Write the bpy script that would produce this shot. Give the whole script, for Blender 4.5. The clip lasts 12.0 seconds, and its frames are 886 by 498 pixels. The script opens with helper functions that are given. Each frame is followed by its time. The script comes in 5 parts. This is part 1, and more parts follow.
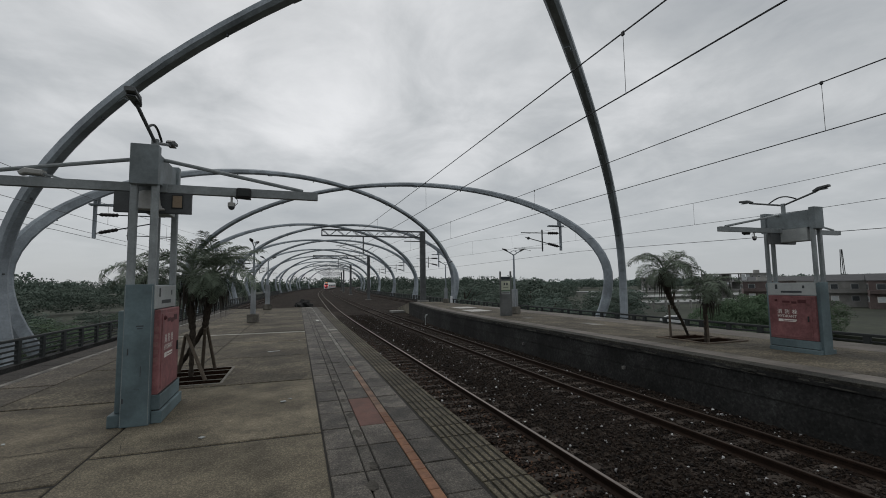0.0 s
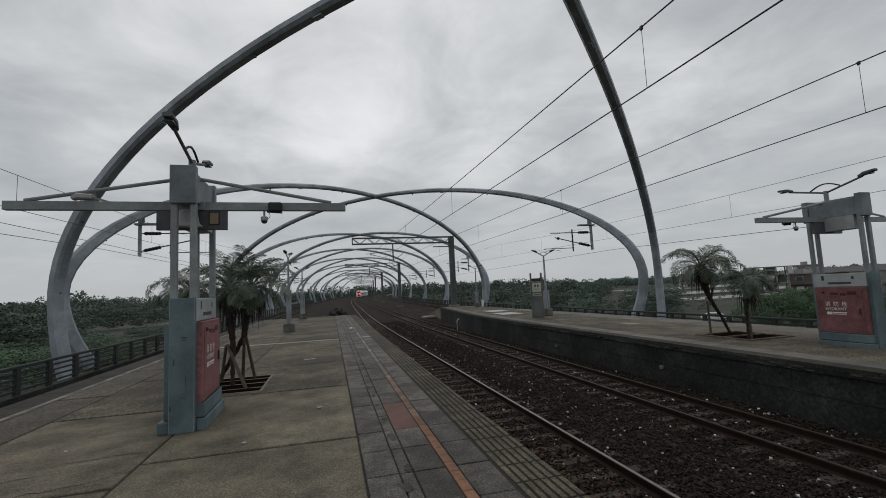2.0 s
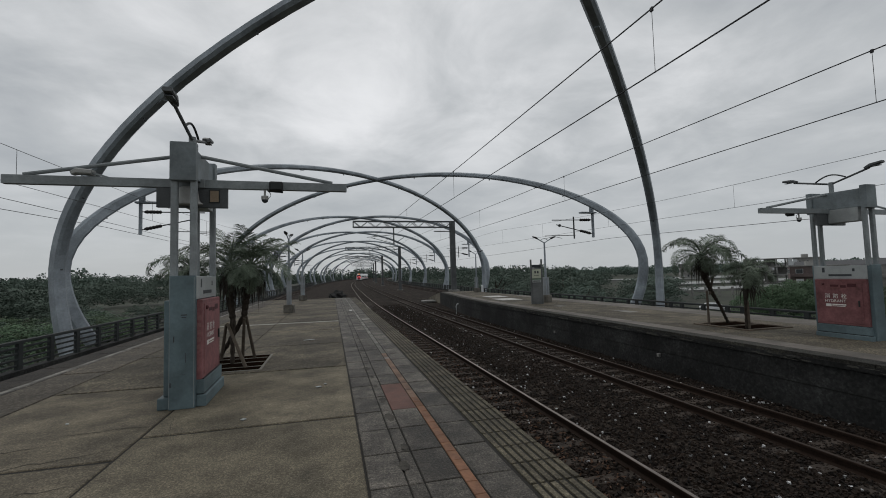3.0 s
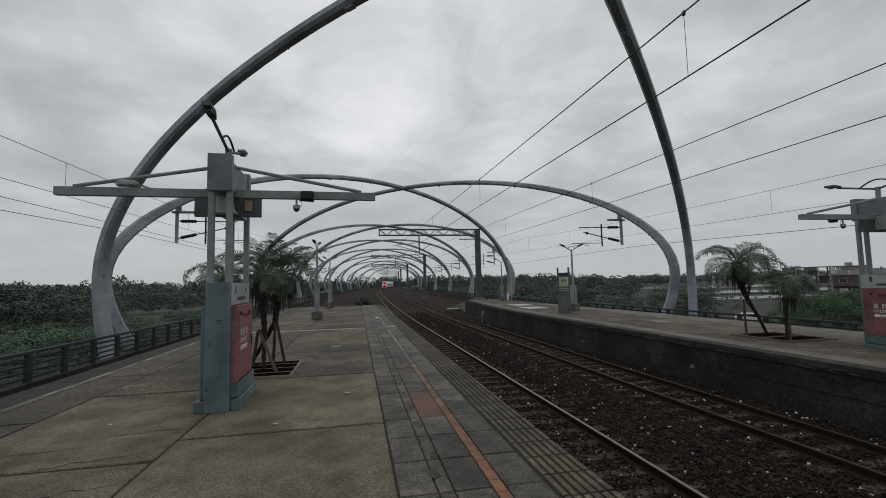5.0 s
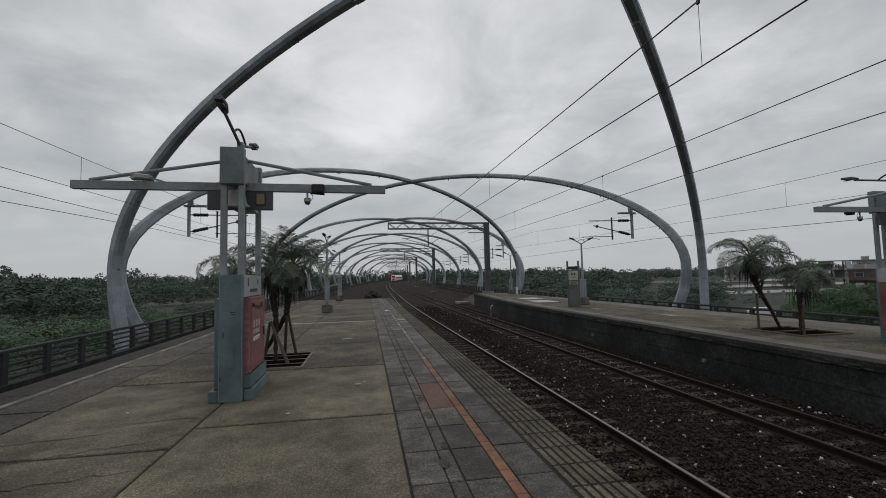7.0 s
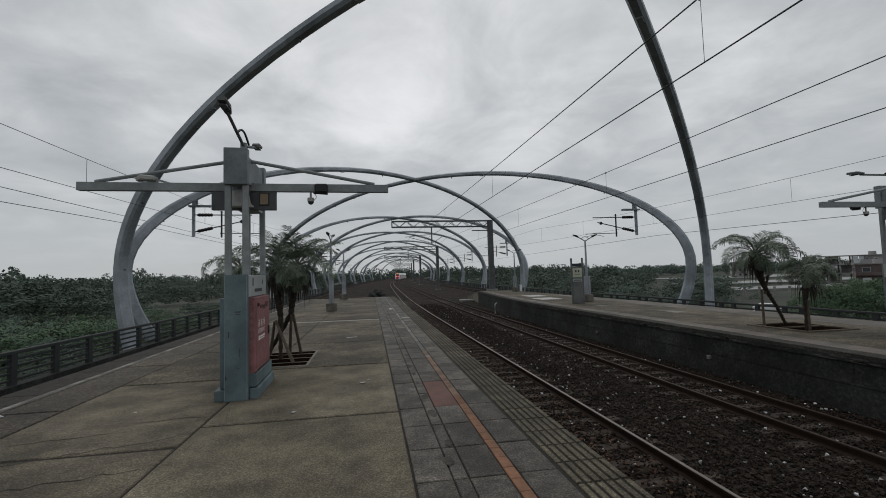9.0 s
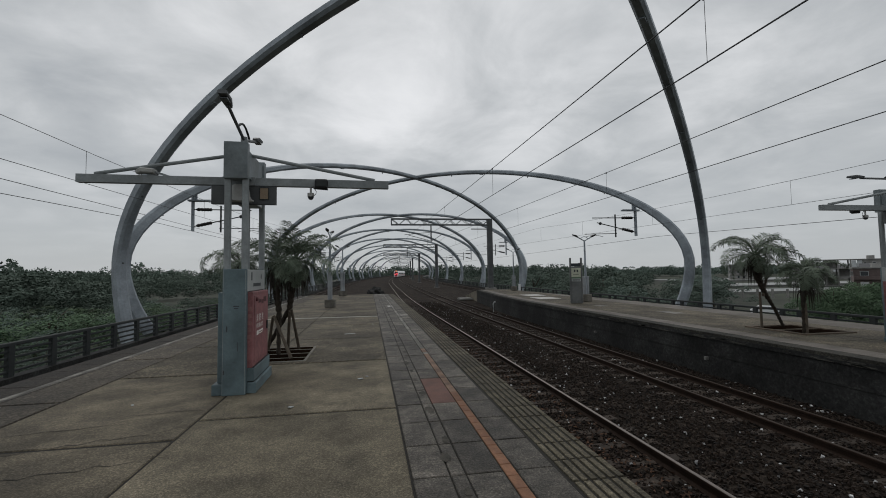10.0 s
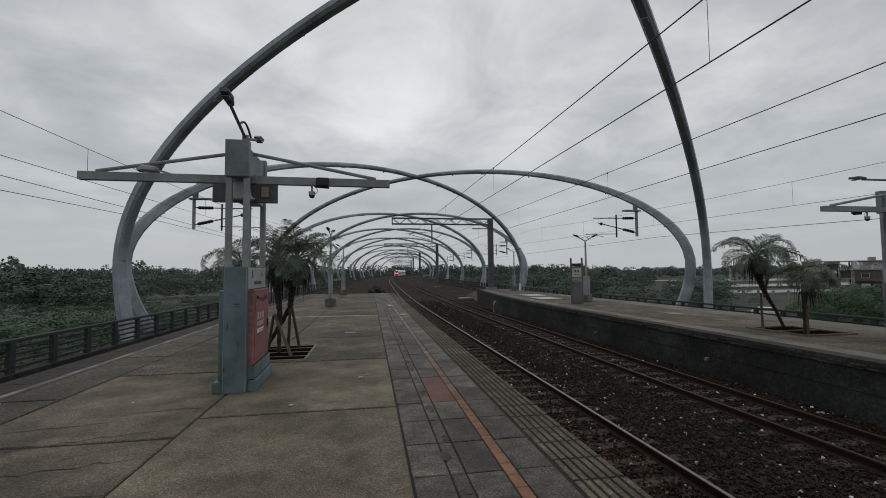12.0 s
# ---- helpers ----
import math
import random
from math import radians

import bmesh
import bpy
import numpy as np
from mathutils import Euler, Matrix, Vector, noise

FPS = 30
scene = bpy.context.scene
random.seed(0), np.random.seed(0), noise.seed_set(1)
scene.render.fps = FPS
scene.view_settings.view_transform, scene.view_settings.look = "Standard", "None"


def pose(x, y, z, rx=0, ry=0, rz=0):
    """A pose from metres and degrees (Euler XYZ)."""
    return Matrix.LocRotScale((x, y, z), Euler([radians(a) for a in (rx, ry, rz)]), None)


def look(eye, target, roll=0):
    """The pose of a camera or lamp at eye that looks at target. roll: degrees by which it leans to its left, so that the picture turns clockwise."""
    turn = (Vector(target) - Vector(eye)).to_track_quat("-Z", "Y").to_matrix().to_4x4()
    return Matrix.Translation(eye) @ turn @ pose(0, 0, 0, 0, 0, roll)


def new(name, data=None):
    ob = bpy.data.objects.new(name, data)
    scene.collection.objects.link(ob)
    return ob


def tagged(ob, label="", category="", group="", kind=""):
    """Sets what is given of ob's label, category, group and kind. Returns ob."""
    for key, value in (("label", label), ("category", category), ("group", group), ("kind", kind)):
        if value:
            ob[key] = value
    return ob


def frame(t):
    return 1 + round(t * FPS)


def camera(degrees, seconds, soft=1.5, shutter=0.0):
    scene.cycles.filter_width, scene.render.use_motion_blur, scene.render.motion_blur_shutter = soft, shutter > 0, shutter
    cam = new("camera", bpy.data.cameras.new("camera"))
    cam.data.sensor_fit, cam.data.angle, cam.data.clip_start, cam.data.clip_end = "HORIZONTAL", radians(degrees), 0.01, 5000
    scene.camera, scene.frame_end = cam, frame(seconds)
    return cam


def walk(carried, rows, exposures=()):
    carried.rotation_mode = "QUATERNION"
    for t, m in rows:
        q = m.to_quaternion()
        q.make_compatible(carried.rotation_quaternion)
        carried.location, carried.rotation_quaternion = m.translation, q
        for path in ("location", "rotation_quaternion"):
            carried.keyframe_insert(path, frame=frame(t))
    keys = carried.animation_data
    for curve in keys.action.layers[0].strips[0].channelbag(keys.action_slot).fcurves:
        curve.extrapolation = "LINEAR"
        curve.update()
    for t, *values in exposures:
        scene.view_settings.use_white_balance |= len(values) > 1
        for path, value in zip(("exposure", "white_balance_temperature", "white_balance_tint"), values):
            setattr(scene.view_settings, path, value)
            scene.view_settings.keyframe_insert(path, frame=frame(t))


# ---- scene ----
cam = camera(90.7, 12.0, soft=0.95)

PATH = [
    (0, (0.034, 0.082, 1.743), (0.663, 1.973, 1.905), -0.8),
    (0.5, (0.026, 0.055, 1.754), (0.603, 1.961, 1.938), -0.8),
    (1, (0.014, 0.027, 1.742), (0.545, 1.946, 1.932), -1.7),
    (1.5, (0.05, 0.016, 1.741), (0.52, 1.95, 1.936), -1.7),
    (2, (0.062, 0.002, 1.734), (0.562, 1.929, 1.921), -2.8),
    (2.5, (0.088, 0.001, 1.72), (0.576, 1.935, 1.875), -1.4),
    (3, (0.065, 0.027, 1.708), (0.561, 1.961, 1.827), -1.6),
    (5, (0.019, 0.021, 1.706), (0.405, 1.977, 1.864), -1.4),
    (5.5, (0.005, 0.026, 1.709), (0.378, 1.986, 1.85), -1.3),
    (6, (0.0, 0.019, 1.703), (0.364, 1.98, 1.841), -1.8),
    (6.5, (0.003, 0.014, 1.697), (0.351, 1.979, 1.828), -1.3),
    (7, (0.0, 0.009, 1.691), (0.346, 1.974, 1.821), -1.3),
    (9, (0.007, -0.009, 1.699), (0.336, 1.96, 1.82), -1.7),
    (9.5, (-0.005, -0.007, 1.667), (0.331, 1.961, 1.789), -1.4),
    (10, (0.001, -0.002, 1.683), (0.334, 1.967, 1.796), -0.9),
    (10.5, (-0.009, 0.009, 1.678), (0.298, 1.983, 1.784), -0.9),
    (11, (-0.004, 0.0, 1.677), (0.31, 1.972, 1.792), -0.8),
    (11.5, (-0.001, -0.002, 1.683), (0.313, 1.97, 1.798), -0.9),
    (12, (-0.002, 0.002, 1.676), (0.328, 1.972, 1.787), -0.6),
]
walk(cam, [(t, look(eye, target, roll)) for t, eye, target, roll in PATH])

# ---- light ----
def make_world():
    w = bpy.data.worlds.new("overcast_sky")
    scene.world = w
    w.use_nodes = True
    nt = w.node_tree
    nt.nodes.clear()
    n, l = nt.nodes.new, nt.links.new
    out = n("ShaderNodeOutputWorld")
    mix = n("ShaderNodeMixShader")
    sky = n("ShaderNodeTexSky")
    sky.sky_type, sky.sun_disc = "NISHITA", False
    sky.sun_elevation, sky.sun_rotation = radians(48), radians(-8)
    b1, b2 = n("ShaderNodeBackground"), n("ShaderNodeBackground")
    b1.inputs[1].default_value = 0.08
    b2.inputs[1].default_value = SKY
    l(sky.outputs[0], b1.inputs[0])
    tc, sep = n("ShaderNodeTexCoord"), n("ShaderNodeSeparateXYZ")
    l(tc.outputs["Generated"], sep.inputs[0])
    zz = n("ShaderNodeMath")
    zz.operation, zz.inputs[1].default_value = "MAXIMUM", 0.0
    l(sep.outputs[2], zz.inputs[0])
    za = n("ShaderNodeMath")
    za.operation, za.inputs[1].default_value = "ADD", 0.22
    l(zz.outputs[0], za.inputs[0])
    div = n("ShaderNodeVectorMath")
    div.operation = "DIVIDE"
    comb = n("ShaderNodeCombineXYZ")
    for i in range(3):
        l(za.outputs[0], comb.inputs[i])
    l(tc.outputs["Generated"], div.inputs[0])
    l(comb.outputs[0], div.inputs[1])
    big, small = n("ShaderNodeTexNoise"), n("ShaderNodeTexNoise")
    for tex, s, d, r in ((big, 0.85, 3, 0.5), (small, 2.1, 8, 0.58)):
        l(div.outputs[0], tex.inputs["Vector"])
        tex.inputs["Scale"].default_value, tex.inputs["Detail"].default_value, tex.inputs["Roughness"].default_value = s, d, r
        tex.inputs["Distortion"].default_value = 0.35
    add = n("ShaderNodeMix")
    add.data_type, add.inputs[0].default_value = "FLOAT", 0.5
    l(big.outputs[0], add.inputs[2])
    l(small.outputs[0], add.inputs[3])
    ramp = n("ShaderNodeValToRGB")
    ramp.color_ramp.elements[0].position, ramp.color_ramp.elements[1].position = 0.34, 0.68
    ramp.color_ramp.elements[0].color = (0.34, 0.365, 0.39, 1)
    ramp.color_ramp.elements[1].color = (0.80, 0.81, 0.825, 1)
    mid = ramp.color_ramp.elements.new(0.5)
    mid.color = (0.52, 0.54, 0.555, 1)
    l(add.outputs[0], ramp.inputs[0])
    # the cloud deck melts into an even grey near the horizon
    hz = n("ShaderNodeMapRange")
    hz.inputs[1].default_value, hz.inputs[2].default_value = 0.0, 0.30
    l(zz.outputs[0], hz.inputs[0])
    even = n("ShaderNodeMix")
    even.data_type = "RGBA"
    even.inputs[6].default_value = (0.46, 0.485, 0.505, 1)
    l(hz.outputs[0], even.inputs[0])
    l(ramp.outputs[0], even.inputs[7])
    l(even.outputs[2], b2.inputs[0])
    mix.inputs[0].default_value = 0.95
    l(b1.outputs[0], mix.inputs[1])
    l(b2.outputs[0], mix.inputs[2])
    l(mix.outputs[0], out.inputs[0])


SKY = 1.0
make_world()
sun = new("sun", bpy.data.lights.new("sun", "SUN"))
sun.data.energy, sun.data.angle, sun.data.color = 0.6, radians(40), (1.0, 0.97, 0.93)
sun.matrix_world = look((0, 0, 30), (4, -20, 0))


# ---- helpers for building ----
def material(name, color, rough=0.8, metal=0.0, var=0.25, scale=6.0, fine=60.0, bump=0.15, tint=None, stain=0.0, grain=0.4, hard=0.16, island=False, piece=0.0, each=0.0, ramp_island=None, emit=0.0, spec=0.3, speck=0.0, speck_amount=0.35):
    m = bpy.data.materials.new(name)
    m.use_nodes = True
    nt = m.node_tree
    n, l = nt.nodes.new, nt.links.new
    bs = nt.nodes["Principled BSDF"]
    bs.inputs["Roughness"].default_value, bs.inputs["Metallic"].default_value = rough, metal
    bs.inputs["Specular IOR Level"].default_value = spec
    geo = n("ShaderNodeNewGeometry")
    t1, t2 = n("ShaderNodeTexNoise"), n("ShaderNodeTexNoise")
    for tex, s, d in ((t1, scale, 8), (t2, fine, 5)):
        l(geo.outputs["Position"], tex.inputs["Vector"])
        tex.inputs["Scale"].default_value, tex.inputs["Detail"].default_value, tex.inputs["Roughness"].default_value = s, d, 0.62
    dark = tuple(c * (1 - var) for c in color)
    light = tuple(min(1, c * (1 + var)) for c in (tint or color))
    ramp = n("ShaderNodeValToRGB")
    ramp.color_ramp.elements[0].position, ramp.color_ramp.elements[1].position = 0.5 - hard, 0.5 + hard
    ramp.color_ramp.elements[0].color, ramp.color_ramp.elements[1].color = (*dark, 1), (*light, 1)
    av = n("ShaderNodeMix")
    av.data_type, av.inputs[0].default_value = "FLOAT", grain
    l(t1.outputs[0], av.inputs[2])
    l(t2.outputs[0], av.inputs[3])
    l(av.outputs[0], ramp.inputs[0])
    col = ramp.outputs[0]
    if speck:
        vor, pick, sv = n("ShaderNodeTexVoronoi"), n("ShaderNodeSeparateColor"), n("ShaderNodeHueSaturation")
        vor.inputs["Scale"].default_value = speck
        l(geo.outputs["Position"], vor.inputs["Vector"])
        l(vor.outputs["Color"], pick.inputs[0])
        curve, lift = n("ShaderNodeMath"), n("ShaderNodeMapRange")
        curve.operation, curve.inputs[1].default_value = "POWER", 2.2
        l(pick.outputs[0], curve.inputs[0])
        lift.inputs[3].default_value, lift.inputs[4].default_value = 1 - 0.62 * speck_amount, 1 + 1.55 * speck_amount
        l(curve.outputs[0], lift.inputs[0])
        l(lift.outputs[0], sv.inputs["Value"])
        l(col, sv.inputs["Color"])
        col = sv.outputs[0]
    if stain:
        t3 = n("ShaderNodeTexNoise")
        t3.inputs["Scale"].default_value, t3.inputs["Detail"].default_value, t3.inputs["Roughness"].default_value = scale * 0.28, 8, 0.65
        l(geo.outputs["Position"], t3.inputs["Vector"])
        r3 = n("ShaderNodeValToRGB")
        r3.color_ramp.elements[0].position, r3.color_ramp.elements[1].position = 0.42, 0.60
        r3.color_ramp.elements[0].color = (1 - stain, 1 - stain, 1 - stain, 1)
        l(t3.outputs[0], r3.inputs[0])
        mu = n("ShaderNodeMix")
        mu.data_type, mu.blend_type, mu.inputs[0].default_value = "RGBA", "MULTIPLY", 1.0
        l(col, mu.inputs[6])
        l(r3.outputs[0], mu.inputs[7])
        col = mu.outputs[2]
    if island or piece:
        amount = piece or 0.5
        rnd = geo.outputs["Random Per Island"] if island else n("ShaderNodeObjectInfo").outputs["Random"]
        mr = n("ShaderNodeMapRange")
        mr.inputs[3].default_value, mr.inputs[4].default_value = 1 - amount, 1 + amount
        l(rnd, mr.inputs[0])
        hs = n("ShaderNodeHueSaturation")
        l(mr.outputs[0], hs.inputs["Value"])
        l(col, hs.inputs["Color"])
        col = hs.outputs[0]
    if each:
        oi, me, he = n("ShaderNodeObjectInfo"), n("ShaderNodeMapRange"), n("ShaderNodeHueSaturation")
        me.inputs[3].default_value, me.inputs[4].default_value = 1 - each, 1 + each
        l(oi.outputs["Random"], me.inputs[0])
        l(me.outputs[0], he.inputs["Value"])
        mh = n("ShaderNodeMapRange")
        mh.inputs[3].default_value, mh.inputs[4].default_value = 0.475, 0.515
        l(oi.outputs["Random"], mh.inputs[0])
        l(mh.outputs[0], he.inputs["Hue"])
        l(col, he.inputs["Color"])
        col = he.outputs[0]
    if ramp_island:
        ri = n("ShaderNodeValToRGB")
        for e, (at, c) in zip((ri.color_ramp.elements[0], ri.color_ramp.elements[1], *(ri.color_ramp.elements.new(0.5) for _ in ramp_island[2:])), ramp_island):
            e.color = (*c, 1)
            e.position = at
        l(geo.outputs["Random Per Island"], ri.inputs[0])
        mu = n("ShaderNodeMix")
        mu.data_type, mu.blend_type, mu.inputs[0].default_value = "RGBA", "MULTIPLY", 0.6
        l(ri.outputs[0], mu.inputs[6])
        l(t1.outputs[0], mu.inputs[7])
        col = mu.outputs[2]
    l(col, bs.inputs["Base Color"])
    rr = n("ShaderNodeMapRange")
    rr.inputs[3].default_value, rr.inputs[4].default_value = max(0.05, rough - 0.15), min(1, rough + 0.15)
    l(t1.outputs[0], rr.inputs[0])
    l(rr.outputs[0], bs.inputs["Roughness"])
    if bump:
        bp = n("ShaderNodeBump")
        bp.inputs["Strength"].default_value, bp.inputs["Distance"].default_value = bump, 0.02
        l(t2.outputs[0], bp.inputs["Height"])
        l(bp.outputs[0], bs.inputs["Normal"])
    if emit:
        bs.inputs["Emission Color"].default_value, bs.inputs["Emission Strength"].default_value = (*color, 1), emit
    return m


M = dict(
    concrete=material("worn_concrete", (0.165, 0.15, 0.118), 0.85, scale=2.2, fine=45, var=0.30, bump=0.35, stain=0.45, tint=(0.185, 0.165, 0.125)),
    slab=material("washed_concrete_slab", (0.166, 0.143, 0.102), 0.9, scale=2.1, fine=60, var=0.50, bump=0.35, stain=0.42, grain=0.46, hard=0.15, piece=0.08, speck=95, speck_amount=0.42),
    slab_edge=material("grimy_outer_paving", (0.090, 0.077, 0.060), 0.88, scale=0.8, fine=26, var=0.55, bump=0.5, stain=0.45, grain=0.5, hard=0.14, piece=0.08, speck=34, speck_amount=0.45),
    slab_mid=material("weathered_concrete_slab", (0.134, 0.114, 0.082), 0.9, scale=1.9, fine=50, var=0.54, bump=0.35, stain=0.50, grain=0.44, hard=0.14, piece=0.08, speck=90, speck_amount=0.42),
    slab_dark=material("dark_worn_paving", (0.116, 0.099, 0.071), 0.9, scale=1.6, fine=24, var=0.52, bump=0.5, stain=0.52, grain=0.48, hard=0.15, piece=0.08, speck=34, speck_amount=0.48),
    faint=material("faded_pink_print", (0.26, 0.13, 0.125), 0.6, scale=10, var=0.25),
    paver=material("grey_stone_paver", (0.103, 0.092, 0.078), 0.7, scale=5.5, fine=48, var=0.66, bump=0.8, stain=0.55, grain=0.52, hard=0.13, piece=0.32, speck=95, speck_amount=0.40),
    red_tile=material("red_clay_tile", (0.142, 0.070, 0.055), 0.75, scale=4, fine=70, var=0.3, bump=0.25, stain=0.3, piece=0.08),
    orange=material("orange_brick_strip", (0.245, 0.120, 0.068), 0.75, scale=4, fine=40, var=0.32, stain=0.42, piece=0.2),
    orange_pale=material("pale_orange_brick", (0.20, 0.125, 0.088), 0.78, scale=5, fine=60, var=0.3, stain=0.35, piece=0.2),
    rib=material("ribbed_edge_slab", (0.106, 0.092, 0.064), 0.85, scale=3.4, fine=40, var=0.6, bump=0.4, stain=0.42, piece=0.18, speck=80, speck_amount=0.42),
    joint=material("dark_joint_filler", (0.025, 0.023, 0.02), 0.95, var=0.3),
    white_line=material("worn_white_paint", (0.235, 0.225, 0.20), 0.8, scale=5, var=0.45, stain=0.6),
    wall=material("dark_edge_wall", (0.028, 0.0285, 0.0275), 0.92, scale=1.6, fine=14, var=0.75, bump=0.7, stain=0.6, grain=0.5, piece=0.05, speck=22, speck_amount=0.3),
    ballast=material("ballast_bed", (0.0290, 0.0210, 0.0160), 0.98, scale=2.2, fine=22, var=0.75, bump=1.0, stain=0.42, spec=0.05, tint=(0.036, 0.029, 0.024), speck=19, speck_amount=0.6),
    stone=material("ballast_stone", (0.036, 0.027, 0.021), 0.9, scale=20, fine=90, var=0.4, bump=0.2, ramp_island=((0.0, (0.007, 0.0044, 0.0031)), (1.0, (0.044, 0.035, 0.028)), (0.55, (0.026, 0.0155, 0.0100)), (0.94, (0.044, 0.028, 0.0185)), (0.98, (0.036, 0.026, 0.019)))),
    sleeper=material("concrete_sleeper", (0.060, 0.046, 0.036), 0.9, scale=6, var=0.35, stain=0.4),
    rust=material("rusty_rail", (0.024, 0.0145, 0.010), 0.85, 0.0, scale=8, var=0.4, spec=0.15),
    railtop=material("polished_rail_head", (0.23, 0.20, 0.18), 0.5, 0.85, scale=8, var=0.15, bump=0.03),
    steel=material("grey_painted_steel", (0.345, 0.385, 0.420), 0.5, 0.1, scale=1.1, fine=10, var=0.26, bump=0.08, stain=0.36),
    steel_light=material("pale_painted_steel", (0.30, 0.32, 0.335), 0.55, 0.1, scale=1.8, fine=25, var=0.2, bump=0.06, stain=0.35),
    darksteel=material("dark_weathered_steel", (0.032, 0.036, 0.036), 0.75, 0.0, scale=3, var=0.3, bump=0.08),
    kiosk=material("blue_grey_kiosk_paint", (0.142, 0.196, 0.212), 0.6, 0.0, scale=2.6, fine=26, var=0.22, bump=0.1, stain=0.36, grain=0.3),
    header=material("grey_header_paint", (0.205, 0.236, 0.246), 0.58, 0.0, scale=3.2, fine=26, var=0.24, bump=0.08, stain=0.34, grain=0.3),
    kiosk_post=material("grey_kiosk_post_paint", (0.27, 0.295, 0.30), 0.55, 0.0, scale=4, fine=30, var=0.2, bump=0.06, stain=0.3),
    red=material("faded_red_enamel", (0.215, 0.080, 0.083), 0.58, 0.0, scale=3.0, fine=18, var=0.32, bump=0.05, stain=0.4, tint=(0.25, 0.11, 0.112)),
    red_dark=material("dark_red_print", (0.07, 0.02, 0.022), 0.6, scale=8, var=0.3),
    plate=material("pale_sign_plate", (0.37, 0.39, 0.385), 0.5, scale=4, var=0.12, stain=0.2),
    white=material("white_lettering", (0.72, 0.70, 0.66), 0.6, scale=14, var=0.2),
    ink=material("dark_lettering", (0.05, 0.055, 0.06), 0.6, scale=10, var=0.2),
    black=material("black_plastic", (0.018, 0.019, 0.02), 0.5, scale=8, var=0.3),
    brown=material("faded_brown_panel", (0.25, 0.19, 0.13), 0.6, scale=6, var=0.2),
    bell=material("pale_grey_casting", (0.33, 0.33, 0.315), 0.5, scale=8, var=0.15),
    insul=material("dark_insulator", (0.020, 0.018, 0.018), 0.35, scale=12, var=0.2),
    wire=material("weathered_wire", (0.05, 0.052, 0.055), 0.6, 0.5, var=0.2, bump=0),
    trunk=material("fibrous_palm_trunk", (0.036, 0.028, 0.021), 0.95, scale=14, fine=50, var=0.5, bump=0.8),
    stake=material("weathered_timber_stake", (0.095, 0.076, 0.058), 0.85, scale=10, fine=60, var=0.35, bump=0.3),
    frond=material("palm_leaflet", (0.118, 0.150, 0.105), 0.55, scale=5, var=0.3, bump=0, island=True, piece=0.25),
    dead=material("dry_hanging_frond", (0.035, 0.03, 0.024), 0.9, scale=5, var=0.4, bump=0),
    leaf=material("broadleaf_canopy", (0.104, 0.136, 0.113), 0.8, scale=0.25, fine=1.2, var=0.28, bump=0, island=True, piece=0.12, each=0.34, spec=0.1),
    leaf_b=material("bright_scrub_leaf", (0.080, 0.118, 0.070), 0.8, scale=0.4, fine=3, var=0.35, bump=0, island=True, piece=0.16, each=0.3, spec=0.1),
    bark=material("grey_brown_bark", (0.07, 0.058, 0.045), 0.95, scale=6, var=0.4, bump=0.4),
    grass=material("rough_grass", (0.036, 0.045, 0.030), 0.95, scale=0.05, fine=0.6, var=0.5, bump=0.3, stain=0.4, tint=(0.050, 0.056, 0.038)),
    kerb=material("earth_stained_kerb", (0.135, 0.105, 0.078), 0.9, scale=5, fine=40, var=0.4, bump=0.3, stain=0.4),
    # near-black: the shade of a deep pit is put into this soil colour
    soil=material("planting_soil_in_pit_shade", (0.011, 0.007, 0.005), 0.98, scale=8, var=0.4, bump=0.6, spec=0.0),
    paddy=material("flooded_paddy", (0.19, 0.195, 0.18), 0.35, scale=0.12, fine=1.5, var=0.25, bump=0.05, stain=0.35),
    plaster=material("stained_grey_plaster", (0.31, 0.305, 0.29), 0.85, scale=0.5, fine=6, var=0.25, stain=0.35),
    brick=material("dull_red_brick_wall", (0.145, 0.112, 0.106), 0.85, scale=0.6, fine=8, var=0.25, stain=0.3),
    roofing=material("dark_metal_roofing", (0.075, 0.075, 0.078), 0.6, 0.2, scale=0.8, var=0.3),
    glass_far=material("dark_window_glass", (0.03, 0.035, 0.04), 0.15, scale=2, var=0.2, bump=0, spec=0.6),
    bright_pane=material("pale_window_pane", (0.55, 0.57, 0.58), 0.4, scale=2, var=0.15, bump=0),
    car_white=material("white_car_paint", (0.68, 0.69, 0.70), 0.3, scale=3, var=0.06, bump=0, spec=0.5),
    train_white=material("white_train_paint", (0.72, 0.72, 0.72), 0.35, scale=2, var=0.08, bump=0, spec=0.5),
    train_red=material("red_train_paint", (0.55, 0.035, 0.07), 0.35, scale=2, var=0.1, bump=0, spec=0.5),
    tail=material("lit_red_tail_lamp", (1.0, 0.10, 0.10), 0.3, var=0, bump=0, emit=14.0),
    amber=material("lit_amber_display", (1.0, 0.45, 0.06), 0.4, var=0, bump=0, emit=1.5),
    edge=material("dark_edge_paver", (0.036, 0.030, 0.024), 0.88, scale=1.5, fine=30, var=0.6, bump=0.5, stain=0.5, piece=0.12, speck=34, speck_amount=0.4),
    gantry=material("mid_grey_gantry_paint", (0.105, 0.112, 0.115), 0.6, 0.1, scale=3, var=0.25, bump=0.06, stain=0.3),
    rail_dull=material("dull_rail_head", (0.052, 0.037, 0.029), 0.6, 0.5, scale=8, var=0.25, bump=0.03),
    old_mark=material("faded_white_marking", (0.36, 0.35, 0.31), 0.8, scale=5, var=0.35, stain=0.4),
    bright_mark=material("bright_white_marking", (0.55, 0.54, 0.51), 0.8, scale=5, var=0.25, stain=0.3),
